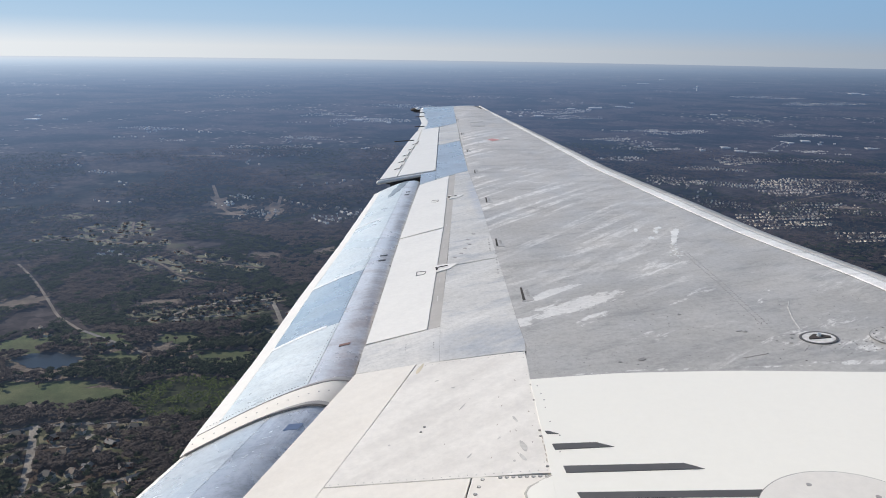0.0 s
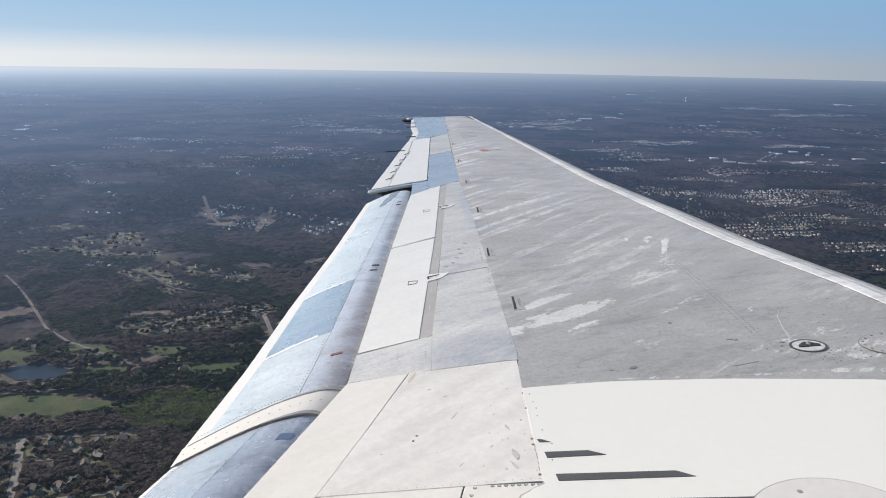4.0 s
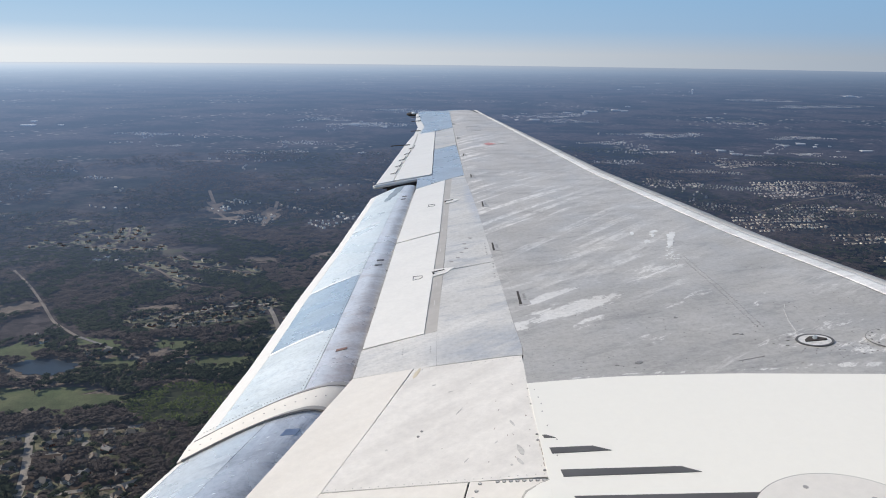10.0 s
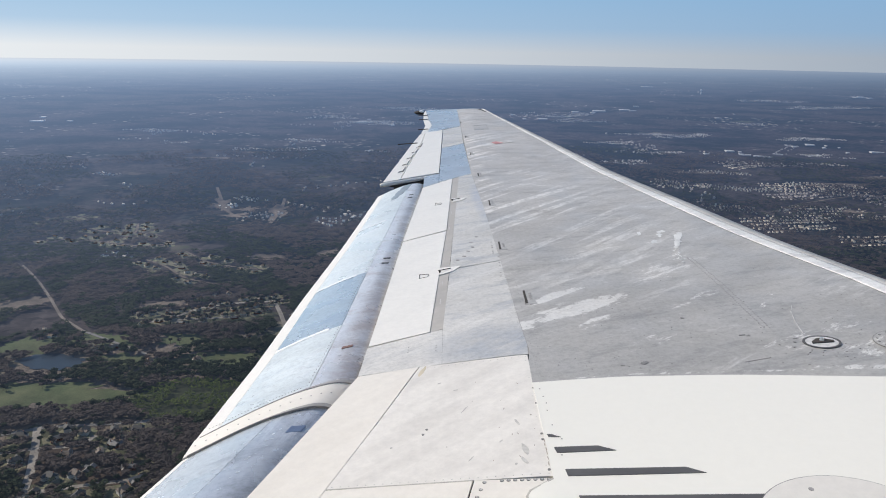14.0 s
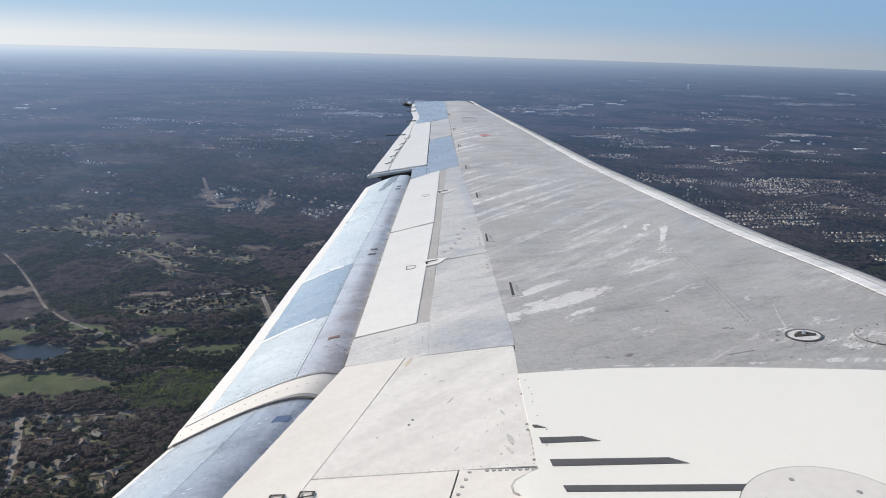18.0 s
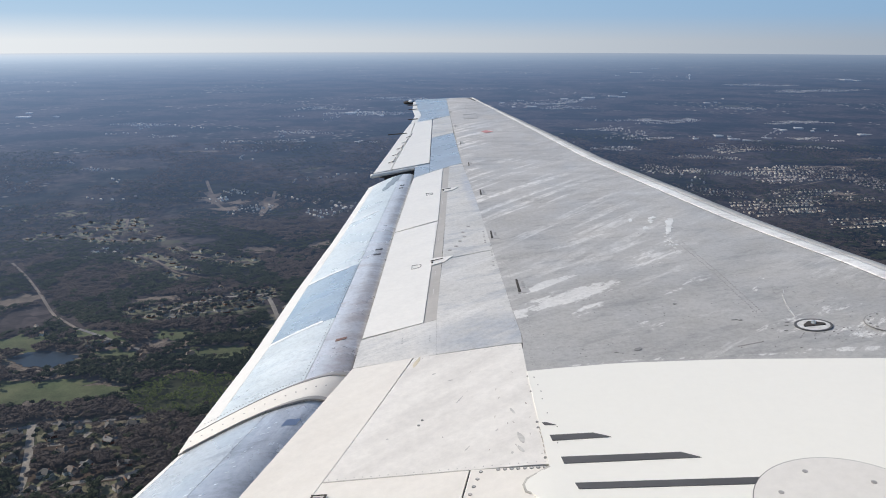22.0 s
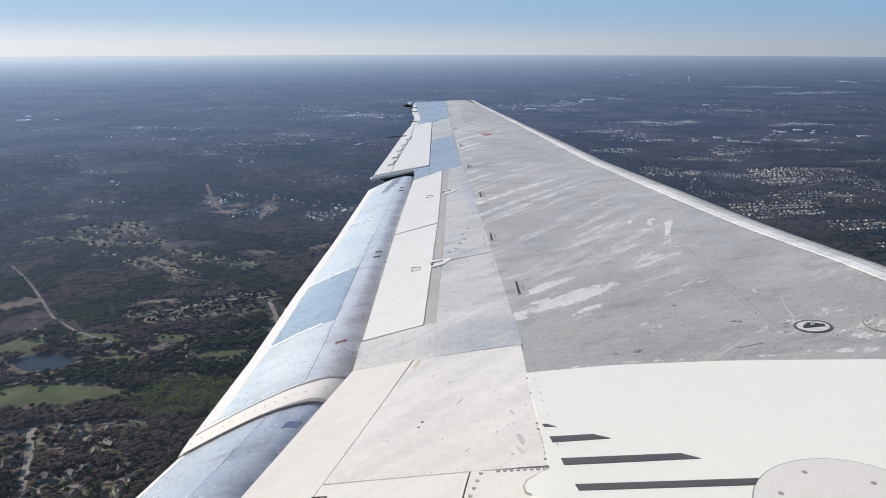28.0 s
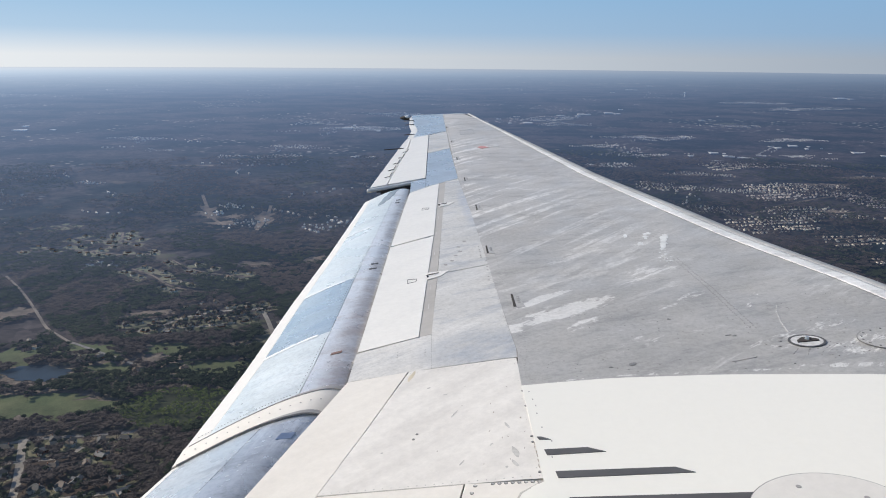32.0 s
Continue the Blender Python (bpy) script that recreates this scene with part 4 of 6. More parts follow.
for i in range(7):
    for cx, cy, dx, dy in ((-0.045, 3.85, 0.0, 0.055), (-0.20, 3.86, 0.0, 0.055), (0.385, 4.95, 0.0015, 0.075), (0.36, 5.5, 0.0, 0.05)):
        if i % 3 == 2 and cx > 0.3 or cx < 0 and i > 2:
            continue
        x, y = cx + dx * i, cy + dy * i * (0.6 if cx < 0 else 1)
        b = 0.0026 if cx < 0 else 0.006
        decal("stencil_bar", [(x - b, y - b), (x + b, y - b), (x + b, y + b), (x - b, y + b)], M_STRIP, "tiny unreadable stencil mark", lift=0.003)
for x, y in ((0.17, 5.62), (0.20, 5.85), (0.21, 5.72), (0.14, 5.5), (0.09, 5.42), (0.25, 6.0)):
    decal("scuff_mark", ragged(x, y, 0.012, 0.02, 0.8), M_STRIP, "dark scuff", lift=0.002)

# rows of fasteners
def rivets(rows, r, mat, label, lift=0.0, tall=0.0015, parent=None):
    v, f = [], []
    for p in rows:
        o = len(v)
        for h, k in ((0, 1.0), (tall, 0.75)):
            for i in range(8):
                q = 2 * math.pi * i / 8
                v.append(p + Vector((r * k * math.cos(q), r * k * math.sin(q), lift + h)))
        f += [(o + i, o + (i + 1) % 8, o + 8 + (i + 1) % 8, o + 8 + i) for i in range(8)] + [tuple(o + 8 + i for i in range(8))]
    return put("rivet_row", mesh_of("rivet_row", v, f, mat), parent or plane, label, "stuff")


def dotted(a, b, n, jitter=0.0):
    out = []
    for i in range(n):
        t = i / max(n - 1, 1)
        out.append(up(a[0] + (b[0] - a[0]) * t + rng.uniform(-jitter, jitter), a[1] + (b[1] - a[1]) * t + rng.uniform(-jitter, jitter)))
    return out


for a, b, n in (((0.236, 2.578), (0.414, 2.556), 8), ((0.168, 2.578), (0.105, 2.40), 5), ((0.37, 2.435), (0.40, 2.40), 3)):
    for p in dotted(a, b, n):
        rod("panel_screw", p + Vector((0, 0, -0.002)), p + Vector((0, 0, 0.0014)), 0.0085, M_RIVET, screwed, "dark ringed panel screw", n=12, r2=0.0082)
        rod("screw_head", p + Vector((0, 0, -0.001)), p + Vector((0, 0, 0.0024)), 0.0052, M_STAIN, screwed, "pale screw head", n=10)
for x, y in ((0.430, 3.152), (0.425, 2.887), (0.424, 2.842), (0.424, 2.62), (0.432, 3.30), (-0.07, 3.02), (-0.085, 2.98)):
    rod("panel_screw", up(x, y, -0.002), up(x, y, 0.0025), 0.0068, M_RIVET, inboard, "dark oily panel screw", n=12, r2=0.006)
small = dotted((-0.44, 2.655), (0.42, 2.595), 26) + dotted((-0.12, 3.64), (0.43, 3.65), 16) + dotted((0.425, 3.6), (0.415, 2.65), 6)
rivets(small, 0.0028, M_STAIN, "small rivets along the inboard panel seams", parent=inboard)
skin_rows = dotted((0.47, 3.42), (0.50, 15.0), 150) + dotted((0.435, 3.9), (0.19, 14.6), 150, 0.004)
for k in range(2):
    skin_rows += dotted((1.30 + 0.03 * k, 10.2), (1.62 + 0.03 * k, 5.3), 60, 0.003)
pits = dotted((1.735, 5.19), (1.75, 3.86), 52, 0.003) + dotted((1.765, 5.19), (1.78, 3.86), 52, 0.003)
rivets(pits, 0.0056, M_STRIP, "paired row of dark fasteners across the skin", parent=skin)
skin_rows += dotted((0.46, 3.42), (0.62, 3.40), 9, 0.012) + dotted((0.47, 3.5), (0.52, 4.0), 16, 0.012) + dotted((1.9, 3.36), (2.3, 3.32), 12, 0.015)
skin_rows += dotted((1.55, 9.9), (2.58, 4.25), 110, 0.003)
rivets(skin_rows, 0.0024, M_STRIP, "small dark rivets and pits in the skin", parent=skin)
wear = [up(rng.uniform(0.5, 2.5), rng.uniform(3.35, 4.3)) for i in range(90)] + [up(rng.uniform(0.5, 2.2), rng.uniform(4.3, 7)) for i in range(16)]
wear = [p for p in wear if p.x < at_y(EDGE, p.y) - 0.05]
rivets(wear, 0.0040, M_RIVET, "dark specks of dirt on the grey skin", 0.001, 0.0015, skin)
flap_rows = [flap_point(0.36, 0.45 + 0.55 * i / 69, 0.001) for i in range(70)]
flap_rows += [flap_point(0.40 + 0.55 * i / 29, 0.985, 0.001) for i in range(30)]
rivets(flap_rows, 0.0034, M_RIVET, "rivets along the flap seam", parent=flap_nose)
fair = []
for i in range(14):
    f = 0.12 + 0.84 * i / 13
    for g in (0.5,):
        a, b = NOSE_FAIR[0].lerp(NOSE_FAIR[1], g), TAIL_FAIR[0].lerp(TAIL_FAIR[1], g)
        fair.append(a.lerp(b, f) + Vector((0, 0, 0.055 * math.sin(math.pi * f ** 0.75) + 0.0052 - roll(f))))
rivets(fair, 0.0048, M_STRIP, "rivets on the cream fairing", parent=fairing)

# the cabin wall behind the eye
body = plane


def fuselage():
    fwd = Vector((math.cos(radians(-15)), math.sin(radians(-15)), 0))
    out = Vector((-fwd.y, fwd.x, 0))
    centre = out * -1.82 + Vector((0, 0, -0.15))
    v, f, n = [], [], 48
    for s in range(15):
        for i in range(n):
            q = 2 * math.pi * i / n
            v.append(centre + fwd * (s - 7) + out * (1.67 * math.cos(q)) + Vector((0, 0, 1.67 * math.sin(q))))
    f = [(s * n + i, s * n + (i + 1) % n, (s + 1) * n + (i + 1) % n, (s + 1) * n + i) for s in range(14) for i in range(n)]
    f += [tuple(range(n)), tuple(14 * n + i for i in range(n))]
    put("fuselage_skin", mesh_of("fuselage_skin", v, f, M_WHITE, True), body, "white fuselage wall")
    for k in range(-6, 7):
        c = centre + fwd * (k * 0.81) + out * 1.674 + Vector((0, 0, 0.15))
        w = [c + fwd * (0.13 * math.cos(a)) + Vector((0, 0, 0.19 * math.sin(a))) for a in (2 * math.pi * i / 20 for i in range(20))]
        w2 = [p + out * 0.006 for p in w]
        put("cabin_window", mesh_of("cabin_window", w + w2, [tuple(range(20, 40))] + [(i, (i + 1) % 20, 20 + (i + 1) % 20, 20 + i) for i in range(20)], M_DARK), body, "dark oval cabin window")


fuselage()


# ---- the ground ----
RIM = 36700.0  # where the land ends against the sky
FAR0, RISE = 2600.0, 0.2065  # from here on the country is drawn together along the lines of sight, on a gentle even slope


def sight(x, y):
    """Where a spot of the flat country at true plan x, y is set, and the scale there."""
    big = math.hypot(x, y)
    if big <= FAR0:
        return Vector((x, y, hill(x, y))), 1.0
    k = (ALT + FAR0 * RISE) / (ALT + RISE * big)
    return Vector((x * k, y * k, ALT * (1 - k))), k


def hill(x, y):
    big = math.hypot(x, y)
    fade = min(max((FAR0 - big) / 700, 0), 1)
    return 9.0 * fade * noise.noise((x / 420, y / 420, 0.3)) + 3.0 * fade * noise.noise((x / 130, y / 130, 7.3))


def ground_mat():
    n = Nodes("winter_woodland_floor", 0.95, 0, 0.1)
    add_painted_haze(n)
    at = n.coords()
    big = n.ramp(n.noise(at, 0.004, 6, 0.6), (0.35, (0.108, 0.093, 0.082)), (0.5, (0.145, 0.118, 0.096)), (0.62, (0.105, 0.110, 0.072)), (0.75, (0.160, 0.130, 0.102)))
    fine = n.ramp(n.noise(at, 0.09, 5, 0.7), (0.3, 0.45), (0.7, 1.35))
    n.bump(n.noise(at, 0.12, 4), 0.8, 4.0)
    return n.color(n.mix(1.0, big, fine, "MULTIPLY"))


def add_painted_haze(n):
    """Haze painted as surface emission: blue air, glowing more with every kilometre; returns the true plan position and
    the distance.
    """
    g = n.node("ShaderNodeNewGeometry")
    sep = n.node("ShaderNodeSeparateXYZ")
    n.link(g.outputs["Position"], sep.inputs[0])
    h = n.node("ShaderNodeMath")
    h.operation = "SUBTRACT"
    h.inputs[0].default_value = ALT
    n.link(sep.outputs["Z"], h.inputs[1])
    k = n.node("ShaderNodeMath")
    k.operation = "DIVIDE"
    k.inputs[0].default_value = ALT
    n.link(h.outputs[0], k.inputs[1])
    flat = n.node("ShaderNodeVectorMath")
    flat.operation = "SCALE"
    n.link(g.outputs["Position"], flat.inputs[0])
    n.link(k.outputs[0], flat.inputs["Scale"])
    two = n.node("ShaderNodeVectorMath")
    two.operation = "MULTIPLY"
    two.inputs[1].default_value = (1, 1, 0)
    n.link(flat.outputs[0], two.inputs[0])
    at = two.outputs[0]
    far = n.node("ShaderNodeVectorMath")
    far.operation = "LENGTH"
    n.link(at, far.inputs[0])
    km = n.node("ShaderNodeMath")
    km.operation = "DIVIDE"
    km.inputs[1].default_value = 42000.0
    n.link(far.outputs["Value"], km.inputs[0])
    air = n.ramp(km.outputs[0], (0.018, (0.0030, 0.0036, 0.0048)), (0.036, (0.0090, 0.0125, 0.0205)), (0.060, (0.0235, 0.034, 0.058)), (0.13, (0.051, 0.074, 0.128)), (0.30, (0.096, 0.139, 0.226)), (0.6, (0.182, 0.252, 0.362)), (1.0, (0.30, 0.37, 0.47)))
    # the painted haze is made to glow brighter towards the sun
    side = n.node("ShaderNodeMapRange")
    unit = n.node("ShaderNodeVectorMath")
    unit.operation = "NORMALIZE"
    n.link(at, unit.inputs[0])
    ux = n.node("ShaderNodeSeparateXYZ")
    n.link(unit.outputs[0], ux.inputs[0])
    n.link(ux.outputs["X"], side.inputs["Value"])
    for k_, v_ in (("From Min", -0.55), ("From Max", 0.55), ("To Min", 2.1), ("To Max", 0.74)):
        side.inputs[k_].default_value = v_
    # at the skyline the painted haze melts the land into the milky sky; it is whiter towards the sun, bluer away from
    # it
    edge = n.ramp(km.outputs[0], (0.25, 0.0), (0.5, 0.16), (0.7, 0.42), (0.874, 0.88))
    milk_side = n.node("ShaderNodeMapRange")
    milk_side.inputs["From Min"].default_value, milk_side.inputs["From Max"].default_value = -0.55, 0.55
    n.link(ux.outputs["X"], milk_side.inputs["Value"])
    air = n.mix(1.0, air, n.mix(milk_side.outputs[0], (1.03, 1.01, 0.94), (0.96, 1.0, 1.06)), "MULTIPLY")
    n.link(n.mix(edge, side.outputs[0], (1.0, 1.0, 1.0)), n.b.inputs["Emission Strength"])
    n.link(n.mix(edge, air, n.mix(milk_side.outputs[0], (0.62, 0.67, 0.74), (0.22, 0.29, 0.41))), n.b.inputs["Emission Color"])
    return at, km.outputs[0]


def far_mat(name):
    """Wooded country under haze: stands of pine and bare wood, clearings, pale yards; the haze is painted in as glow
    and dimmed colour.
    """
    n = Nodes(name, 1.0, 0, 0.0)
    at, km = add_painted_haze(n)
    stand = n.noise(at, 0.0017, 7, 0.62)
    wood = n.ramp(stand, (0.40, (0.014, 0.019, 0.018)), (0.47, (0.024, 0.027, 0.026)), (0.52, (0.052, 0.045, 0.044)), (0.62, (0.064, 0.054, 0.051)), (0.72, (0.082, 0.073, 0.060)))
    tone = n.ramp(n.noise(at, 0.012, 6, 0.66), (0.34, 0.68), (0.5, 1.0), (0.66, 1.36))
    cell = n.node("ShaderNodeTexVoronoi", Scale=0.055)
    n.link(at, cell.inputs["Vector"])
    crown = n.ramp(cell.outputs["Color"], (0.1, 0.66), (0.9, 1.36))
    land = n.mix(1.0, n.mix(1.0, wood, tone, "MULTIPLY"), crown, "MULTIPLY")
    # open ground: pasture, cut lots, yards
    away = n.node("ShaderNodeVectorMath")
    away.operation = "ADD"
    away.inputs[1].default_value = (5300, 8100, 0)
    n.link(at, away.inputs[0])
    bare = n.noise(away.outputs[0], 0.0026, 5, 0.58)
    hue = n.ramp(n.noise(at, 0.004, 2), (0.40, (0.075, 0.080, 0.050)), (0.50, (0.120, 0.104, 0.082)), (0.60, (0.095, 0.078, 0.066)))
    land = n.mix(n.ramp(bare, (0.655, 0.0), (0.69, 1.0)), land, hue)
    # haze put into the colour: the land dims with distance
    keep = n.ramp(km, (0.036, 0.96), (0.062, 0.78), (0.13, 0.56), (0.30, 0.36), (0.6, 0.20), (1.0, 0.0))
    # pale roofs too far off to tell apart, gathered in towns
    roofs = n.node("ShaderNodeTexVoronoi", Scale=0.019)
    n.link(at, roofs.inputs["Vector"])
    town = n.ramp(n.noise(away.outputs[0], 0.00085, 6, 0.60), (0.535, 0.0), (0.60, 1.0))
    pale = n.mix(1.0, n.ramp(roofs.outputs["Distance"], (0.20, 1.0), (0.34, 0.0)), n.ramp(roofs.outputs["Color"], (0.45, 0.0), (0.85, 1.0)), "MULTIPLY")
    pale = n.mix(1.0, n.mix(1.0, pale, town, "MULTIPLY"), n.ramp(km, (0.058, 0.0), (0.085, 0.75), (0.45, 1.0), (0.7, 0.0)), "MULTIPLY")
    level = n.node("ShaderNodeCombineXYZ", Z=1.0)
    n.link(level.outputs[0], n.b.inputs["Normal"])
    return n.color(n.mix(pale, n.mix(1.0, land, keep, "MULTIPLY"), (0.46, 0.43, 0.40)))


M_GROUND, M_FAR = ground_mat(), far_mat("hazy_far_country")


def sheet(name, radii, seg, mat, smooth=True):
    v, f = [], []
    for big in radii:
        for i in range(seg):
            q = 2 * math.pi * i / seg
            v.append(sight(big * math.cos(q), big * math.sin(q))[0])
    for a in range(len(radii) - 1):
        for i in range(seg):
            k = (i + 1) % seg
            f.append((a * seg + i, a * seg + k, (a + 1) * seg + k, (a + 1) * seg + i))
    return put(name, mesh_of(name, v, f, mat, smooth))


near = [0.02, 60, 150, 300, 450, 600] + [600 + 30 * i for i in range(1, 31)]
tagged(sheet("ground", near, 300, M_GROUND), "brown winter woodland floor far below the wing", "ground", kind="structure")
rings = [1500 + 50 * i for i in range(22)] + [FAR0 * (RIM / FAR0) ** (i / 60) for i in range(61)]
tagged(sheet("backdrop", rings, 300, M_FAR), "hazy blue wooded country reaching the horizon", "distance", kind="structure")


# ---- fields, ponds, roads and clearings ----
def field_mat(name, a, b, scale=0.03):
    n = Nodes(name, 0.95, 0, 0.1)
    add_painted_haze(n)
    at = n.coords()
    c = n.ramp(n.noise(at, scale, 7, 0.65), (0.3, a), (0.7, b))
    fine = n.ramp(n.noise(at, 0.5, 4, 0.7), (0.3, 0.75), (0.7, 1.25))
    worn = n.ramp(n.noise(at, 0.011, 5, 0.7), (0.38, 0.72), (0.52, 1.0), (0.66, 1.22))
    return n.color(n.mix(1.0, n.mix(1.0, c, fine, "MULTIPLY"), worn, "MULTIPLY"))


M_GRASS = field_mat("meadow_grass", (0.060, 0.078, 0.036), (0.098, 0.104, 0.054), 0.018)
M_LAWN = field_mat("dry_winter_lawn", (0.046, 0.055, 0.030), (0.078, 0.070, 0.046))
M_SOIL = field_mat("red_clay_lot", (0.078, 0.054, 0.040), (0.050, 0.041, 0.032))
M_TAN = field_mat("cleared_tan_lot", (0.20, 0.172, 0.148), (0.145, 0.125, 0.108))
M_TANFAR = field_mat("hazy_tan_lot", (0.165, 0.132, 0.104), (0.082, 0.068, 0.057))
M_ROAD = field_mat("pale_concrete_road", (0.20, 0.182, 0.16), (0.26, 0.236, 0.208), 0.1)
M_ASPH = field_mat("worn_asphalt_road", (0.13, 0.125, 0.12), (0.18, 0.17, 0.16), 0.1)
M_YOUNG = field_mat("young_pine_floor", (0.026, 0.032, 0.018), (0.040, 0.044, 0.024))
wm = Nodes("pond_water", 0.3, 0, 0.10)
add_painted_haze(wm)
M_WATER = wm.color(wm.ramp(wm.noise(wm.coords(), 0.02), (0.3, (0.02, 0.028, 0.04)), (0.7, (0.03, 0.04, 0.05))))

clearings = []  # cx, cy, rx, ry, turn
lanes = []      # x, y, x, y, half width


def patch(name, cx, cy, rx, ry, turn, mat, label, category, lift=0.5, clear=True, ragged=0.3, seed=1, n=72, m=5):
    """A ragged patch of ground laid on the sheet."""
    q = radians(turn)
    c, s = math.cos(q), math.sin(q)
    v, f = [], []
    for j in range(m + 1):
        for i in range(n):
            a = 2 * math.pi * i / n
            rr = 1 + ragged * (noise.noise((2.2 * math.cos(a), 2.2 * math.sin(a), seed * 3.7)) * 1.6 + 0.7 * noise.noise((6 * math.cos(a), 6 * math.sin(a), seed * 1.3)))
            k = j / m
            ux, uy = rx * rr * k * math.cos(a), ry * rr * k * math.sin(a)
            p, sc = sight(cx + ux * c - uy * s, cy + ux * s + uy * c)
            v.append(p + Vector((0, 0, lift)))
    for j in range(m):
        for i in range(n):
            k = (i + 1) % n
            f.append((j * n + i, j * n + k, (j + 1) * n + k, (j + 1) * n + i))
    if clear:
        clearings.append((cx, cy, rx * 0.97, ry * 0.97, q))
    return tagged(put(name, mesh_of(name, v, f, mat, True)), label, category, kind="structure")


def road(name, line, width, mat, label, lift=0.8, clear=4.0):
    pts = along([(x, y, 0) for x, y in line], max(8, int(sum(math.dist(a, b) for a, b in zip(line, line[1:])) / 18)))
    # ease the corners
    for _ in range(2):
        pts = [pts[0]] + [(pts[i - 1] + pts[i] * 2 + pts[i + 1]) / 4 for i in range(1, len(pts) - 1)] + [pts[-1]]
    v, f = [], []
    for i, p in enumerate(pts):
        d = (pts[min(i + 1, len(pts) - 1)] - pts[max(i - 1, 0)]).normalized()
        side = Vector((-d.y, d.x, 0)) * width / 2
        for e in (p - side, p + side):
            w, k = sight(e.x, e.y)
            v += [w + Vector((0, 0, lift)), w + Vector((0, 0, -0.5))]
        if i:
            o = 4 * i
            f += [(o - 4, o - 2, o + 2, o), (o - 3, o - 4, o, o + 1), (o - 2, o - 1, o + 3, o + 2)]
            lanes.append((pts[i - 1].x, pts[i - 1].y, p.x, p.y, width / 2 + clear))
    return tagged(put(name, mesh_of(name, v, f, mat)), label, "road", kind="structure")


MEADOWS = ((-668, 1092, 170, 52, 6), (-787, 1294, 60, 45, 10), (-653, 1335, 50, 30, 0), (-577, 1244, 55, 22, 0), (-404, 1264, 80, 30, 10), (-509, 1341, 50, 25, 0), (-693, 1124, 45, 18, 0))
for i, (cx, cy, rx, ry, turn) in enumerate(MEADOWS):
    patch("meadow", cx, cy, rx, ry, turn, M_GRASS, "open green meadow between woods", "meadow", seed=i, ragged=0.55)
PONDX, PONDY = (-698, 1227)
patch("pond", PONDX, PONDY, 58, 30, -8, M_WATER, "still dark blue farm pond", "pond", lift=1.0, ragged=0.25, seed=4)
clearings.append((PONDX + 4, PONDY - 14, 70, 44, 0.0))
YOUNG = (*(-408, 1103), 95, 75)
patch("plantation_floor", *YOUNG, 0, M_YOUNG, "green floor of a pine plantation", "ground", seed=6)
patch("housing_lots", *(-517, 911), 105, 88, -20, M_LAWN, "dry lawns and clay lots round new houses", "lawn", seed=8, lift=0.4, clear=False)
patch("clay_lot", *(-529, 903), 40, 50, 0, M_SOIL, "bare red clay lot", "lot", seed=9, lift=0.6, clear=False)
patch("clay_lot", *(-452, 877), 36, 30, 0, M_SOIL, "bare red clay lot", "lot", seed=10, lift=0.6, clear=False)
patch("street_lawns", *(-493, 1484), 135, 62, 10, M_LAWN, "winter lawns along a village street", "lawn", seed=11, lift=0.4)
for i, (cx, cy, rx, ry) in enumerate(((-488, 1969, 50, 30), (-619, 1551, 60, 25), (-921, 1537, 60, 40), (-333, 2020, 45, 25))):
    patch("cleared_lot", cx, cy, rx, ry, 20 * i, M_TANFAR if math.hypot(cx, cy) > 1500 else M_TAN, "cleared tan building lot", "lot", seed=20 + i, ragged=0.3)

road("street", [(-601, 998), (-569, 931), (-544, 875), (-529, 826), (-525, 794)], 11, M_ROAD, "pale concrete suburban street")
road("street", [(-612, 921), (-570, 936), (-512, 948), (-507, 981)], 8, M_ROAD, "pale concrete suburban street")
road("street", [(-531, 831), (-482, 847), (-438, 861), (-393, 871)], 8, M_ROAD, "pale concrete suburban street")
road("lane", [(-643, 973), (-590, 998), (-514, 1015), (-435, 1031)], 8, M_ASPH, "straight grey country lane")
road("dirt_road", [(-1087, 1836), (-972, 1698), (-868, 1558), (-794, 1454), (-713, 1377)], 6, M_TAN, "tan dirt road through the woods", clear=5)
road("country_road", [(-713, 1377), (-639, 1327), (-547, 1271)], 7, M_ASPH, "grey country road")
road("village_street", [(-625, 1428), (-571, 1453), (-540, 1536), (-465, 1577), (-380, 1593)], 9, M_ROAD, "pale village street", clear=15)
road("village_street", [(-571, 1453), (-516, 1463), (-438, 1480)], 8, M_ROAD, "pale village street", clear=15)
road("village_street", [(-388, 1600), (-352, 1508), (-313, 1394)], 9, M_ROAD, "pale village street", clear=15)
road("new_street", [(-939, 3000), (-845, 2745), (-758, 2528), (-699, 2442)], 12, M_TANFAR, "raw tan street of a new estate", lift=1.0)
road("new_street", [(-617, 2785), (-581, 2560), (-575, 2365)], 12, M_TANFAR, "raw tan street of a new estate", lift=1.0)
for i, (cx, cy, rx, ry, turn) in enumerate(((-812, 2640, 34, 95, 22), (-590, 2560, 30, 100, 4), (-715, 2470, 46, 22, 10), (-700, 2580, 30, 40, 0), (-1240, 3830, 150, 26, 2), (-1040, 4070, 120, 24, -4), (1500, 2720, 70, 30, 10), (1760, 3350, 120, 40, 0), (2080, 3560, 160, 40, 5), (1240, 3620, 90, 34, 0))):
    patch("raw_lot", cx, cy, rx, ry, turn, M_TANFAR, "raw tan earth of a building site", "lot", seed=60 + i, ragged=0.75, lift=1.2)
road("far_road", [(1142, 2658), (1352, 2852), (1548, 2983), (1723, 3097)], 10, M_TANFAR, "distant pale road", lift=1.0)

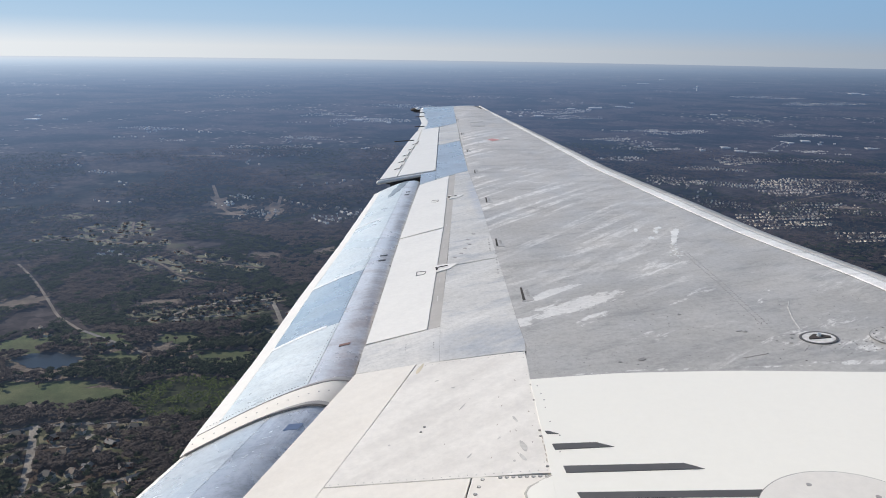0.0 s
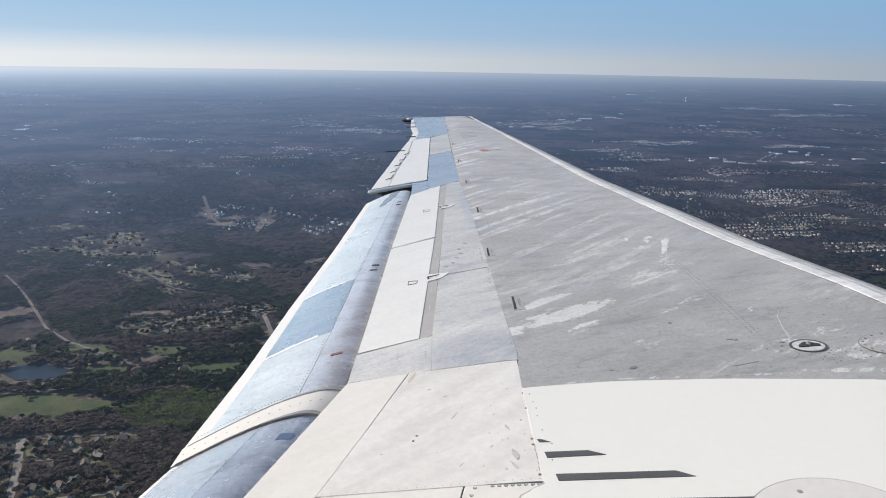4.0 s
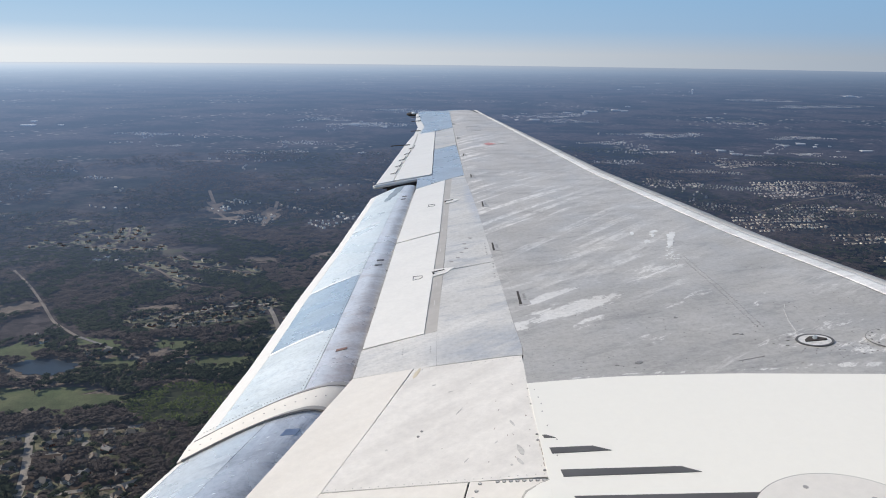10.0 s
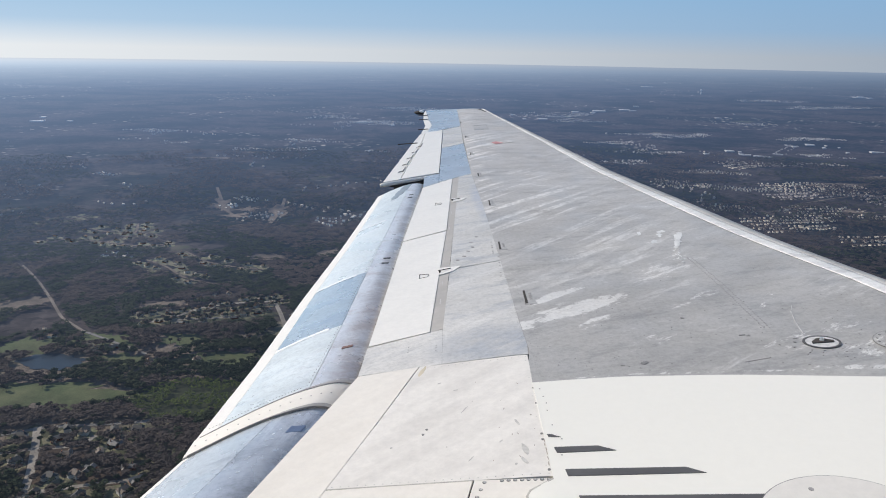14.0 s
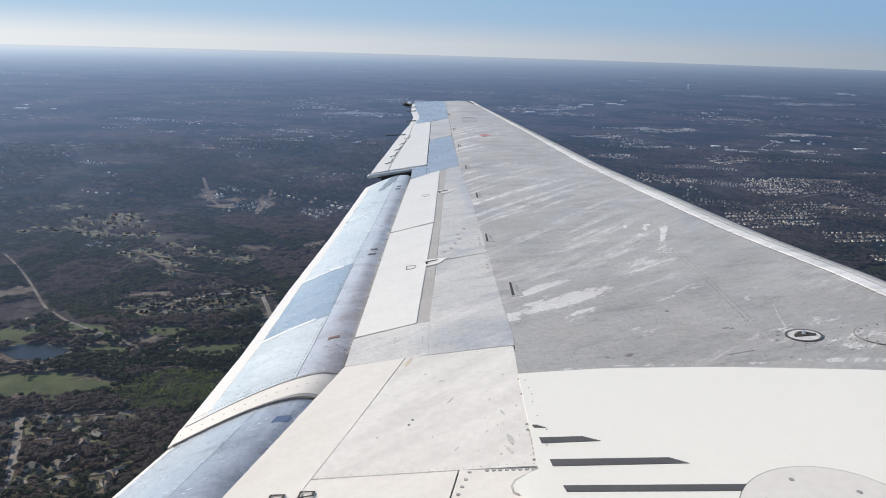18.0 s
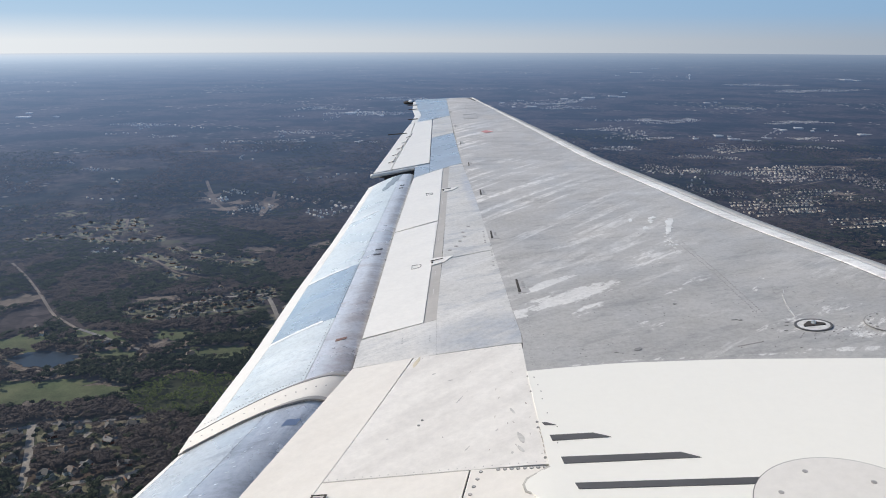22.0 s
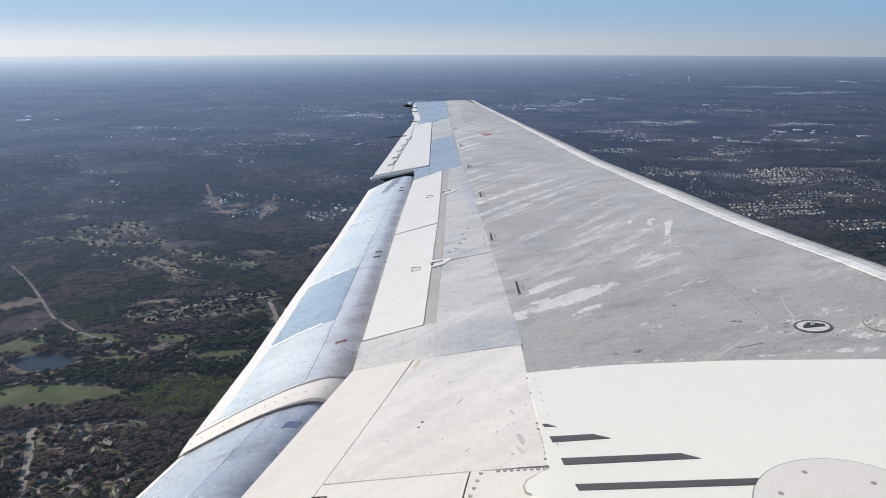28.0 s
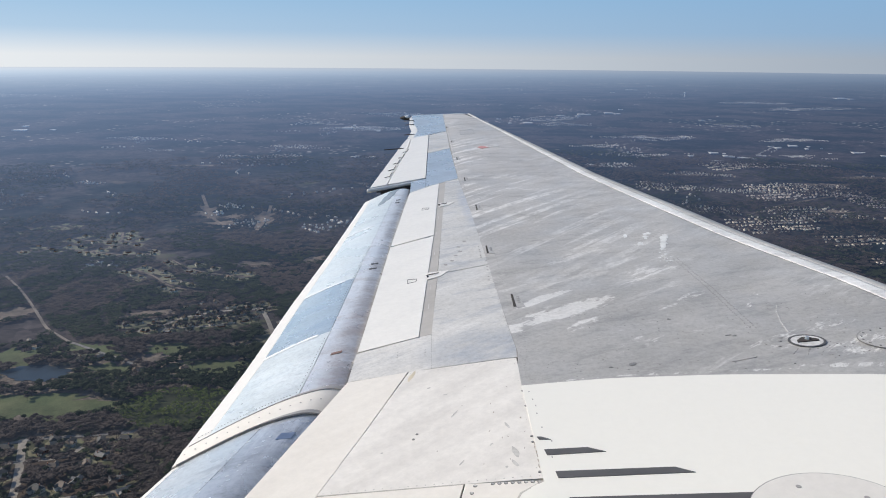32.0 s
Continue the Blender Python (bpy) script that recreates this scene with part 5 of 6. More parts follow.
# ---- houses ----
M_WALLS = [plain_mat("cream_siding", (0.52, 0.49, 0.45), 0.7, scale=0.5), plain_mat("red_brick", (0.28, 0.15, 0.11), 0.85, scale=0.5), plain_mat("white_siding", (0.60, 0.58, 0.54), 0.7, scale=0.5)]
M_ROOFS = [plain_mat("charcoal_shingles", (0.10, 0.096, 0.092), 0.95, scale=0.8), plain_mat("grey_shingles", (0.20, 0.192, 0.184), 0.95, scale=0.8), plain_mat("brown_shingles", (0.17, 0.142, 0.12), 0.95, scale=0.8)]
M_PANE = plain_mat("window_glass", (0.03, 0.035, 0.045), 0.08)


def box_bm(bm, x0, x1, y0, y1, z0, z1):
    v = [bm.verts.new((x, y, z)) for z in (z0, z1) for x, y in ((x0, y0), (x1, y0), (x1, y1), (x0, y1))]
    for f in ((3, 2, 1, 0), (4, 5, 6, 7), (0, 1, 5, 4), (1, 2, 6, 5), (2, 3, 7, 6), (3, 0, 4, 7)):
        bm.faces.new([v[i] for i in f])


def gable_bm(bm, x0, x1, y0, y1, z0, rise, hip=0.0):
    """A pitched roof over a rectangle, ridge along x, with thickness at the eaves."""
    ym = (y0 + y1) / 2
    v = [bm.verts.new(p) for p in ((x0, y0, z0), (x1, y0, z0), (x1, y1, z0), (x0, y1, z0), (x0 + hip, ym, z0 + rise), (x1 - hip, ym, z0 + rise),
                                   (x0, y0, z0 - 0.3), (x1, y0, z0 - 0.3), (x1, y1, z0 - 0.3), (x0, y1, z0 - 0.3))]
    for f in ((0, 1, 5, 4), (2, 3, 4, 5), (1, 2, 5), (3, 0, 4), (6, 7, 1, 0), (7, 8, 2, 1), (8, 9, 3, 2), (9, 6, 0, 3), (9, 8, 7, 6)):
        bm.faces.new([v[i] for i in f])


def house(wall, roof, w, d, h, hip, label):
    ob = tagged(new("house"), label, "house", "houses under the wing")
    bm = bmesh.new()
    box_bm(bm, -w / 2, w / 2, -d / 2, d / 2, -1.5, h)
    box_bm(bm, -w / 2 + 1, -w / 2 + 7, -d / 2 - 4, -d / 2, -1.5, h - 0.6)
    part("wall", bm, wall, ob)
    bm = bmesh.new()
    gable_bm(bm, -w / 2 - 0.5, w / 2 + 0.5, -d / 2 - 0.5, d / 2 + 0.5, h + 0.3, d * 0.36, hip)
    part("roof", bm, roof, ob)
    bm = bmesh.new()
    gable_bm(bm, -3.6, 3.6, -3.4, 3.4, 0, 2.6, 0)
    bmesh.ops.transform(bm, matrix=Matrix.Translation((-w / 2 + 4, -d / 2 - 1.4, h - 0.3)) @ pose(0, 0, 0, 0, 0, 90), verts=bm.verts)
    part("garage_roof", bm, roof, ob)
    bm = bmesh.new()
    box_bm(bm, w * 0.22, w * 0.22 + 1.1, d * 0.1, d * 0.1 + 1.1, h, h + d * 0.36 + 1.6)
    part("chimney", bm, M_WALLS[1], ob)
    for x in (-w * 0.05, w * 0.14, w * 0.32):
        for z in (0.9, 3.7) if h > 5 else (0.9,):
            bm = bmesh.new()
            box_bm(bm, x - 0.6, x + 0.6, -d / 2 - 0.06, -d / 2 + 0.02, z, z + 1.5)
            part("window", bm, M_PANE, ob)
    bm = bmesh.new()
    box_bm(bm, -w / 2 + 1.8, -w / 2 + 6.2, -d / 2 - 4.06, -d / 2 - 3.95, -0.2, 2.3)
    part("garage_door", bm, M_WALLS[2], ob)
    return ob


KINDS = [house(M_WALLS[0], M_ROOFS[0], 17, 11, 5.8, 3.5, "cream two-storey house with a dark hipped roof"),
         house(M_WALLS[1], M_ROOFS[1], 18, 10, 3.4, 0, "brick ranch house with a grey gable roof"),
         house(M_WALLS[2], M_ROOFS[2], 15, 10, 5.6, 2.5, "white sided house with a brown roof")]
SITES = [(-607, 965), (-554, 963), (-526, 987), (-484, 993), (-468, 953), (-519, 918), (-577, 897), (-471, 886), (-476, 927), (-512, 865), (-422, 895), (-406, 839), (-457, 825), (-787, 1374), (-755, 1337), (-639, 1281), (-617, 1290), (-527, 1234), (-575, 1480), (-540, 1432), (-536, 1489), (-498, 1443), (-515, 1555), (-480, 1502), (-478, 1557), (-441, 1469), (-458, 1597), (-424, 1541), (-422, 1606), (-385, 1532), (-552, 1592), (-529, 1621), (-500, 1635), (-306, 1442), (-285, 1395), (-446, 1249), (-383, 1361), (-322, 1492), (-483, 873), (-452, 999), (-401, 866), (-515, 828), (-552, 992)]
M_VILLAGE = field_mat("village_lawns", (0.170, 0.150, 0.105), (0.110, 0.118, 0.066), 0.02)
yards = random.Random(31)
# pale yards round the suburb's houses
for x, y in SITES:
    if y < 1020:
        patch("yard", x + yards.uniform(-6, 6), y + yards.uniform(-6, 6), yards.uniform(15, 23), yards.uniform(11, 16), yards.uniform(0, 180), M_VILLAGE, "pale winter lawn round a suburban house", "lawn", lift=0.5, seed=y, ragged=0.35, n=20, m=2)
# winding village streets, houses on both sides
for line in ([(-1190, 2075), (-1090, 2120), (-985, 2085), (-880, 2045), (-780, 2075)], [(-1110, 2250), (-1020, 2205), (-950, 2220), (-850, 2170)], [(-985, 2085), (-955, 2150), (-950, 2220), (-990, 2330)],
             [(-640, 1440), (-571, 1478), (-520, 1505), (-455, 1570), (-370, 1620)], [(-520, 1505), (-470, 1500), (-420, 1525), (-360, 1545)],
             [(-790, 1890), (-715, 1835), (-650, 1760), (-560, 1715)], [(-720, 1990), (-640, 1900), (-560, 1865), (-465, 1850)], [(-1330, 2330), (-1240, 2360), (-1190, 2440)]):
    far_line = line[0][1] > 1700
    if far_line:
        road("village_street", line, 7, M_TANFAR, "pale village street", clear=8)
    spots_ = along([(x, y, 0) for x, y in line], int(sum(math.dist(a, b) for a, b in zip(line, line[1:])) / (36 if far_line else 29)))
    for a, b in zip(spots_, spots_[1:]):
        d = (b - a).normalized()
        for e in (-1, 1):
            if yards.random() < 0.72:
                p = (a + b) / 2 + Vector((-d.y, d.x, 0)) * e * yards.uniform(20, 32)
                SITES.append((round(p.x), round(p.y)))
                patch("yard", p.x, p.y, yards.uniform(18, 28), yards.uniform(13, 20), yards.uniform(0, 180), M_VILLAGE, "pale winter lawn round a village house", "lawn", lift=0.5, seed=len(SITES), ragged=0.35, n=20, m=2)
for i, (x, y) in enumerate(SITES):
    m = pose(x, y, hill(x, y) + 0.9, 0, 0, (37 * i) % 360) @ Matrix.Scale(0.8 if y > 1300 else 1.0, 4)
    clearings.append((x, y, 17, 17, 0.0))
    if i < 3:
        KINDS[i].matrix_basis = m
    else:
        copy_thing(KINDS[i % 3], m)


def estate(cx, cy, rx, ry, turn, seed, wall, roof, label, size=0.66):
    """A far housing estate: curving streets with houses on both sides, in one mesh, and the streets in another."""
    r = random.Random(seed)
    q = radians(turn + r.uniform(-25, 25))
    v, f, mi, sv, sf = [], [], [], [], []
    bend = r.uniform(-0.25, 0.25)
    dense = cx > 0 or math.hypot(cx, cy) > 3000
    step, gap, skip = (19.0, 46.0, 0.18) if dense else (22.0, 58.0, 0.3)
    skip = 0.6 if cy > 6000 else skip
    size = size * (1.3 if dense and math.hypot(cx, cy) < 2600 else 0.85 if dense else 1.0)

    def spot(px, py):
        py = py + bend * px * px / rx
        return cx + px * math.cos(q) - py * math.sin(q), cy + px * math.sin(q) + py * math.cos(q)

    def inside(px, py):
        edge = 1 + 0.45 * noise.noise((px / 90 + seed, py / 60, 2.0 * seed))
        return (px / rx) ** 2 + (py / ry) ** 2 < edge

    neat = cx > 900 and cy < 4000
    if neat:
        step, gap, skip, size = 15.0, 60.0, 0.22, 0.60
    rows = max(2, int(2.2 * ry / gap))
    for row in range(rows):
        if neat:
            px, py = r.uniform(-1.0, -0.8) * rx, (2 * (row + 0.5) / rows - 1) * ry
            way, curl, last = r.gauss(0.12, 0.08), r.uniform(-0.012, 0.002), None
        else:
            px, py = r.uniform(-0.9, 0.1) * rx, (2 * (row + r.random()) / rows - 1) * ry * 0.9
            way, curl, last = r.gauss(0, 0.5), r.uniform(-0.03, 0.03), None
        for a in range(int((2.0 if neat else 1.5) * rx / step)):
            way += curl * r.uniform(0.3, 1.7) + r.gauss(0, 0.015 if neat else 0.05)
            px, py = px + step * math.cos(way), py + step * math.sin(way)
            if not inside(px, py):
                last = None
                way += 0.0 if neat else 0.5
                continue
            nx, ny = -math.sin(way), math.cos(way)
            ends = [sight(*spot(px + e * nx, py + e * ny))[0] + Vector((0, 0, 0.4)) for e in (-4, 4)]
            if last and a % 9:
                o = len(sv)
                sv += [*last, *ends]
                sf.append((o, o + 2, o + 3, o + 1))
            last = ends
            for side in (-gap * 0.33, gap * 0.33):
                if r.random() < skip:
                    continue
                out_ = side * r.uniform(0.85, 1.25)
                x, y = spot(px + out_ * nx + r.uniform(-4, 4), py + out_ * ny)
                g, k = sight(x, y)
                if k == 1.0:
                    clearings.append((x, y, 12, 12, 0.0))
                flat = 0.65 if k < 0.8 else 1.0
                k *= size * r.uniform(0.6, 1.1)
                o, t = len(v), q + way + (1.57 if neat and r.random() < 0.8 else r.choice((0, 1.57))) + r.uniform(-0.2, 0.2)
                c, s = math.cos(t), math.sin(t)
                for lx, ly, lz in ((-7, -5, -2), (7, -5, -2), (7, 5, -2), (-7, 5, -2), (-7, -5, 5.5), (7, -5, 5.5), (7, 5, 5.5), (-7, 5, 5.5), (-7, 0, 9), (7, 0, 9)):
                    v.append(g + Vector((lx * c - ly * s, lx * s + ly * c, lz * flat)) * k)
                for face, mm in (((0, 1, 5, 4), 0), ((2, 3, 7, 6), 0), ((1, 2, 6, 9, 5), 0), ((3, 0, 4, 8, 7), 0), ((4, 5, 9, 8), 1), ((6, 7, 8, 9), 1)):
                    f.append(tuple(o + i for i in face))
                    mi.append(mm)
    if not f:
        return
    me = mesh_of("housing_estate", v, f, M_LOTWARM if neat and wall is M_LOTWALL else wall)
    me.materials.append(M_ROWROOF if neat else roof)
    me.polygons.foreach_set("material_index", mi)
    tagged(put("housing_estate", me), label, "houses", "far housing estates", "stuff")
    if dense and math.hypot(cx, cy) < 5200:
        tagged(put("estate_streets", mesh_of("estate_streets", sv, sf, M_TANFAR)), "pale curving streets of a distant estate", "road", kind="structure")


def lots_mat(name, a, b, rough):
    """House colours that change from house to house, with haze painted in: dimmed by distance and glowing."""
    n = Nodes(name, rough)
    at, km = add_painted_haze(n)
    g = n.node("ShaderNodeNewGeometry")
    c = n.ramp(g.outputs["Random Per Island"], (0.0, a), (1.0, b))
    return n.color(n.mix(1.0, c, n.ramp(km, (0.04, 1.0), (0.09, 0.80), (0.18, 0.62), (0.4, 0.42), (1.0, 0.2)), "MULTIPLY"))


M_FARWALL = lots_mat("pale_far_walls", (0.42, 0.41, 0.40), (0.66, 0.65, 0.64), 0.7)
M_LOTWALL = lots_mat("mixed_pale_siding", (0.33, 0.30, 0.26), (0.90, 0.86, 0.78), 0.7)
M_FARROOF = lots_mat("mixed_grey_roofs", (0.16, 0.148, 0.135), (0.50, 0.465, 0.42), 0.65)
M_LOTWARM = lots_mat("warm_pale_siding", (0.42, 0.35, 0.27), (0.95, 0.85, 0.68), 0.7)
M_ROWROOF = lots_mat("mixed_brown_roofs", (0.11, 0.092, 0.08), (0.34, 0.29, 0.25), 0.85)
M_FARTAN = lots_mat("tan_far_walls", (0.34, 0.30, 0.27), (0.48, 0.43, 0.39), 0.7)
ESTATES = ((-925, 1927, 110, 75, 0, 0), (-782, 2644, 60, 45, 0, 0), (-590, 2531, 50, 40, 0, 0), (1424, 2709, 230, 90, 5, 0), (1338, 2254, 150, 75, -5, 0), (1447, 3011, 160, 60, 0, 1), (-1101, 1975, 90, 40, 0, 0), (-346, 2458, 130, 110, 0, 0), (-626, 2438, 100, 90, 10, 1), (-939, 4234, 190, 110, 0, 0), (-1663, 4465, 120, 70, 0, 0), (-1187, 4204, 120, 60, 0, 0), (1020, 3284, 130, 120, 20, 0), (1223, 3188, 170, 70, 0, 0), (1605, 3952, 240, 130, -8, 0), (1591, 3220, 260, 160, 0, 0), (1748, 2952, 110, 160, 0, 1), (1984, 3992, 160, 60, 0, 0), (1509, 5356, 420, 160, 0, 0), (1036, 4817, 200, 80, 0, 0), (2475, 6430, 350, 130, 0, 0), (4339, 8790, 700, 240, 0, 0), (917, 7021, 500, 260, 0, 0), (1087, 6461, 300, 200, 0, 0), (-595, 5919, 350, 200, 0, 0), (-1020, 6364, 300, 180, 0, 0), (1145, 2475, 160, 110, 0, 0), (1054, 2753, 100, 80, 0, 0), (-470, 7440, 400, 260, 0, 0), (4133, 9877, 500, 260, 0, 0), (-751, 2774, 100, 60, 0, 0), (1290, 3640, 200, 70, 4, 0), (1480, 2130, 150, 60, 6, 1), (1760, 2330, 170, 80, -4, 0), (1340, 2000, 110, 45, 0, 0), (1980, 2560, 170, 80, 4, 1), (900, 3960, 220, 90, 0, 0), (1180, 4380, 260, 90, 3, 0), (2180, 4360, 240, 80, 0, 0), (1240, 2560, 130, 60, 0, 0), (1700, 2560, 110, 60, 5, 0), (2480, 5300, 300, 110, 0, 0), (-880, 4700, 240, 90, 0, 0), (-2060, 5100, 260, 80, 0, 0), (-1500, 3300, 90, 50, 0, 1))
for i, (cx, cy, rx, ry, turn, tan) in enumerate(ESTATES):
    estate(cx, cy, rx, ry, turn, i + 1, M_FARTAN if tan else M_LOTWALL, M_FARROOF, "distant estate of tan houses among woods" if tan else "distant estate of pale houses among woods")


def shed(x, y, w, d, h, turn, label):
    """A far warehouse: walls, a flat roof with a parapet, dock doors."""
    g, k = sight(x, y)
    ob = tagged(new("warehouse"), label, "warehouse", "far warehouses")
    ob.location, ob.rotation_euler, ob.scale = g, (0, 0, radians(turn)), (k, k, k)
    bm = bmesh.new()
    box_bm(bm, -w / 2, w / 2, -d / 2, d / 2, -4, h)
    part("wall", bm, M_FARWALL, ob)
    bm = bmesh.new()
    box_bm(bm, -w / 2 + 1, w / 2 - 1, -d / 2 + 1, d / 2 - 1, h, h + 0.6)
    part("roof", bm, M_FARWALL, ob)
    for i in range(4):
        bm = bmesh.new()
        cx = -w / 2 + w * (i + 0.5) / 4
        box_bm(bm, cx - w * 0.05, cx + w * 0.05, -d / 2 - 0.4, -d / 2, 0, h * 0.5)
        part("dock_door", bm, M_FARROOF, ob)
    return ob


for x, y, w, d, h, turn in ((812, 6579, 81, 72, 3, 5), (1503, 7620, 129, 96, 4, -4), (1806, 7834, 102, 80, 4, 0), (2363, 4927, 54, 56, 3, -10), (2214, 4817, 40, 40, 2, 10), (1693, 4526, 51, 48, 2, 0), (1800, 4285, 102, 32, 2, -25), (1728, 4350, 54, 32, 2, -20), (2611, 4583, 74, 40, 2, 0), (-688, 5952, 74, 64, 3, 0), (6037, 11264, 170, 128, 3, 0), (-3061, 5600, 88, 72, 3, 0), (2478, 6996, 54, 48, 2, 0), (-361, 4204, 61, 40, 2, 0), (3546, 13753, 204, 96, 3, 0), (651, 6516, 30, 38, 3, 10), (585, 6947, 44, 29, 3, -5), (1865, 7724, 70, 47, 4, 1), (1234, 7429, 71, 48, 4, 5), (2061, 8395, 52, 42, 4, -7), (1394, 7373, 42, 47, 4, 15), (2374, 4752, 21, 34, 3, -12), (2484, 4783, 15, 19, 3, -21), (2444, 4873, 19, 16, 2, 10), (2191, 4877, 18, 21, 2, 26), (1709, 4373, 28, 33, 2, 6), (1504, 4373, 29, 31, 2, 2), (1932, 4400, 55, 16, 2, -33), (1579, 4144, 60, 10, 2, -12), (1740, 4476, 19, 19, 2, -5), (1527, 4287, 14, 18, 2, -26), (2672, 4416, 31, 27, 2, -7), (2404, 4521, 19, 15, 2, -3), (-655, 6201, 19, 41, 3, -7), (-426, 5736, 28, 30, 3, 0), (6086, 11087, 75, 70, 3, 17), (6132, 11429, 85, 50, 3, -7), (-2832, 5625, 39, 21, 3, -3), (-3182, 5907, 41, 39, 3, -17), (2575, 7042, 26, 21, 2, 8), (2810, 7495, 14, 27, 2, 18), (-456, 4207, 27, 17, 2, -5), (-436, 4240, 28, 16, 2, -4), (4441, 15775, 91, 57, 3, -7), (2958, 12665, 68, 35, 3, -2)):
    shed(x, y, w, d, h, turn, "long white distant warehouse")

# water tower on the skyline of the plain
tx, ty = (3742, 11382)
g, k = sight(tx, ty)
tower = tagged(new("water_tower"), "white far water tower above the woods", "water tower")
tower.location, tower.scale = g, (k, k, k)
bm = bmesh.new()
bmesh.ops.create_cone(bm, cap_ends=True, segments=16, radius1=9, radius2=5, depth=48, matrix=Matrix.Translation((0, 0, 24)))
part("column", bm, M_FARWALL, tower)
bm = bmesh.new()
bmesh.ops.create_uvsphere(bm, u_segments=20, v_segments=12, radius=17, matrix=Matrix.Translation((0, 0, 58)) @ Matrix.Diagonal((1, 1, 0.75, 1)))
part("tank", bm, M_FARWALL, tower)


def hamlets(seed, count, lo, hi):
    """Loose strings of far houses along unseen roads, in one mesh."""
    r = random.Random(seed)
    v, f, mi = [], [], []
    for _ in range(count):
        big, a = lo * (hi / lo) ** r.random(), radians(r.uniform(-36, 36))
        x, y, way = big * math.sin(a), big * math.cos(a), r.uniform(0, 6.28)
        for _ in range(r.choice((3, 6, 10, 18))):
            way += r.uniform(-0.35, 0.35)
            x, y = x + 34 * math.cos(way), y + 34 * math.sin(way)
            side = r.choice((-22, 22))
            g, k = sight(x - side * math.sin(way), y + side * math.cos(way))
            k *= r.uniform(0.5, 0.9)
            o, c, s = len(v), math.cos(way), math.sin(way)
            for lx, ly, lz in ((-7, -5, -2), (7, -5, -2), (7, 5, -2), (-7, 5, -2), (-7, -5, 5), (7, -5, 5), (7, 5, 5), (-7, 5, 5), (-7, 0, 8.5), (7, 0, 8.5)):
                v.append(g + Vector((lx * c - ly * s, lx * s + ly * c, lz)) * k)
            for face, mm in (((0, 1, 5, 4), 0), ((2, 3, 7, 6), 0), ((1, 2, 6, 9, 5), 0), ((3, 0, 4, 8, 7), 0), ((4, 5, 9, 8), 1), ((6, 7, 8, 9), 1)):
                f.append(tuple(o + i for i in face))
                mi.append(mm)
            if k > 0.55 and big < FAR0:
                clearings.append((g.x, g.y, 11, 11, 0.0))
    me = mesh_of("far_hamlets", v, f, M_FARTAN)
    me.materials.append(M_FARROOF)
    me.polygons.foreach_set("material_index", mi)
    tagged(put("far_hamlets", me), "loose strings of distant houses in the woods", "houses", "far housing estates", "stuff")


hamlets(12, 46, 2700, 6000)



# ---- woods ----
def leaf_sets(seed, count, kind):
    """Crown clumps in a unit tree, height 1, radius 1: triangles as an array (count, 3, 3)."""
    r = np.random.RandomState(seed)
    t = np.zeros((count, 3, 3))
    for i in range(count):
        if kind == "pine":
            h = 0.15 + 0.85 * (i / count)
            rad = (1.05 - h) * 1.0
            a = r.uniform(0, 2 * math.pi)
            size = 0.55 * (1.15 - h)
            c = np.array([rad * 0.55 * math.cos(a), rad * 0.55 * math.sin(a), h])
            out = np.array([math.cos(a), math.sin(a), 0])
            side = np.array([-math.sin(a), math.cos(a), 0])
            t[i] = [c + out * size * 0.9 + [0, 0, -0.16], c + side * size - out * 0.2, c - side * size - out * 0.2 + [0, 0, 0.10]]
        else:
            d = r.normal(size=3)
            d /= np.linalg.norm(d)
            c = d * np.array([0.80, 0.80, 0.16]) * r.uniform(0.55, 1.0) + np.array([0, 0, 0.72])
            a, b = r.normal(size=3), r.normal(size=3)
            k = 0.40 * (44.0 / max(count, 44)) ** 0.5
            a, b = a / np.linalg.norm(a) * k, b / np.linalg.norm(b) * k
            a[2] *= 0.2
            b[2] *= 0.2
            t[i] = [c + a, c + b, c - (a + b) * 0.8]
    return t


def woods(name, spots, kind, high, wide, count, mat, label, seed):
    """One mesh of many trees. spots: x, y, ground height, size factor."""
    r = np.random.RandomState(seed)
    sets = np.stack([leaf_sets(seed * 10 + k, count, kind) for k in range(8)])
    s = np.array(spots)
    n = len(s)
    pick = r.randint(0, 8, n)
    tri = sets[pick].reshape(n, count * 3, 3).copy()
    a = r.uniform(0, 2 * math.pi, n)
    c, sn = np.cos(a)[:, None], np.sin(a)[:, None]
    w = (wide * s[:, 3] * r.uniform(0.75, 1.25, n))[:, None]
    h = (high * (0.5 * s[:, 3] + 0.5 * s[:, 3].mean()) * r.uniform(0.9, 1.1, n))[:, None]
    x = (tri[..., 0] * c - tri[..., 1] * sn) * w + s[:, 0:1]
    y = (tri[..., 0] * sn + tri[..., 1] * c) * w + s[:, 1:2]
    z = tri[..., 2] * h + s[:, 2:3]
    co = np.stack([x, y, z], -1).reshape(-1, 3).astype(np.float32)
    me = bpy.data.meshes.new(name)
    k = n * count
    me.vertices.add(k * 3)
    me.vertices.foreach_set("co", co.ravel())
    me.loops.add(k * 3)
    me.loops.foreach_set("vertex_index", np.arange(k * 3, dtype=np.int32))
    me.polygons.add(k)
    me.polygons.foreach_set("loop_start", np.arange(0, k * 3, 3, dtype=np.int32))
    me.update(calc_edges=True)
    me.materials.append(mat)
    return tagged(put(name, me), label, "woods", kind="stuff")


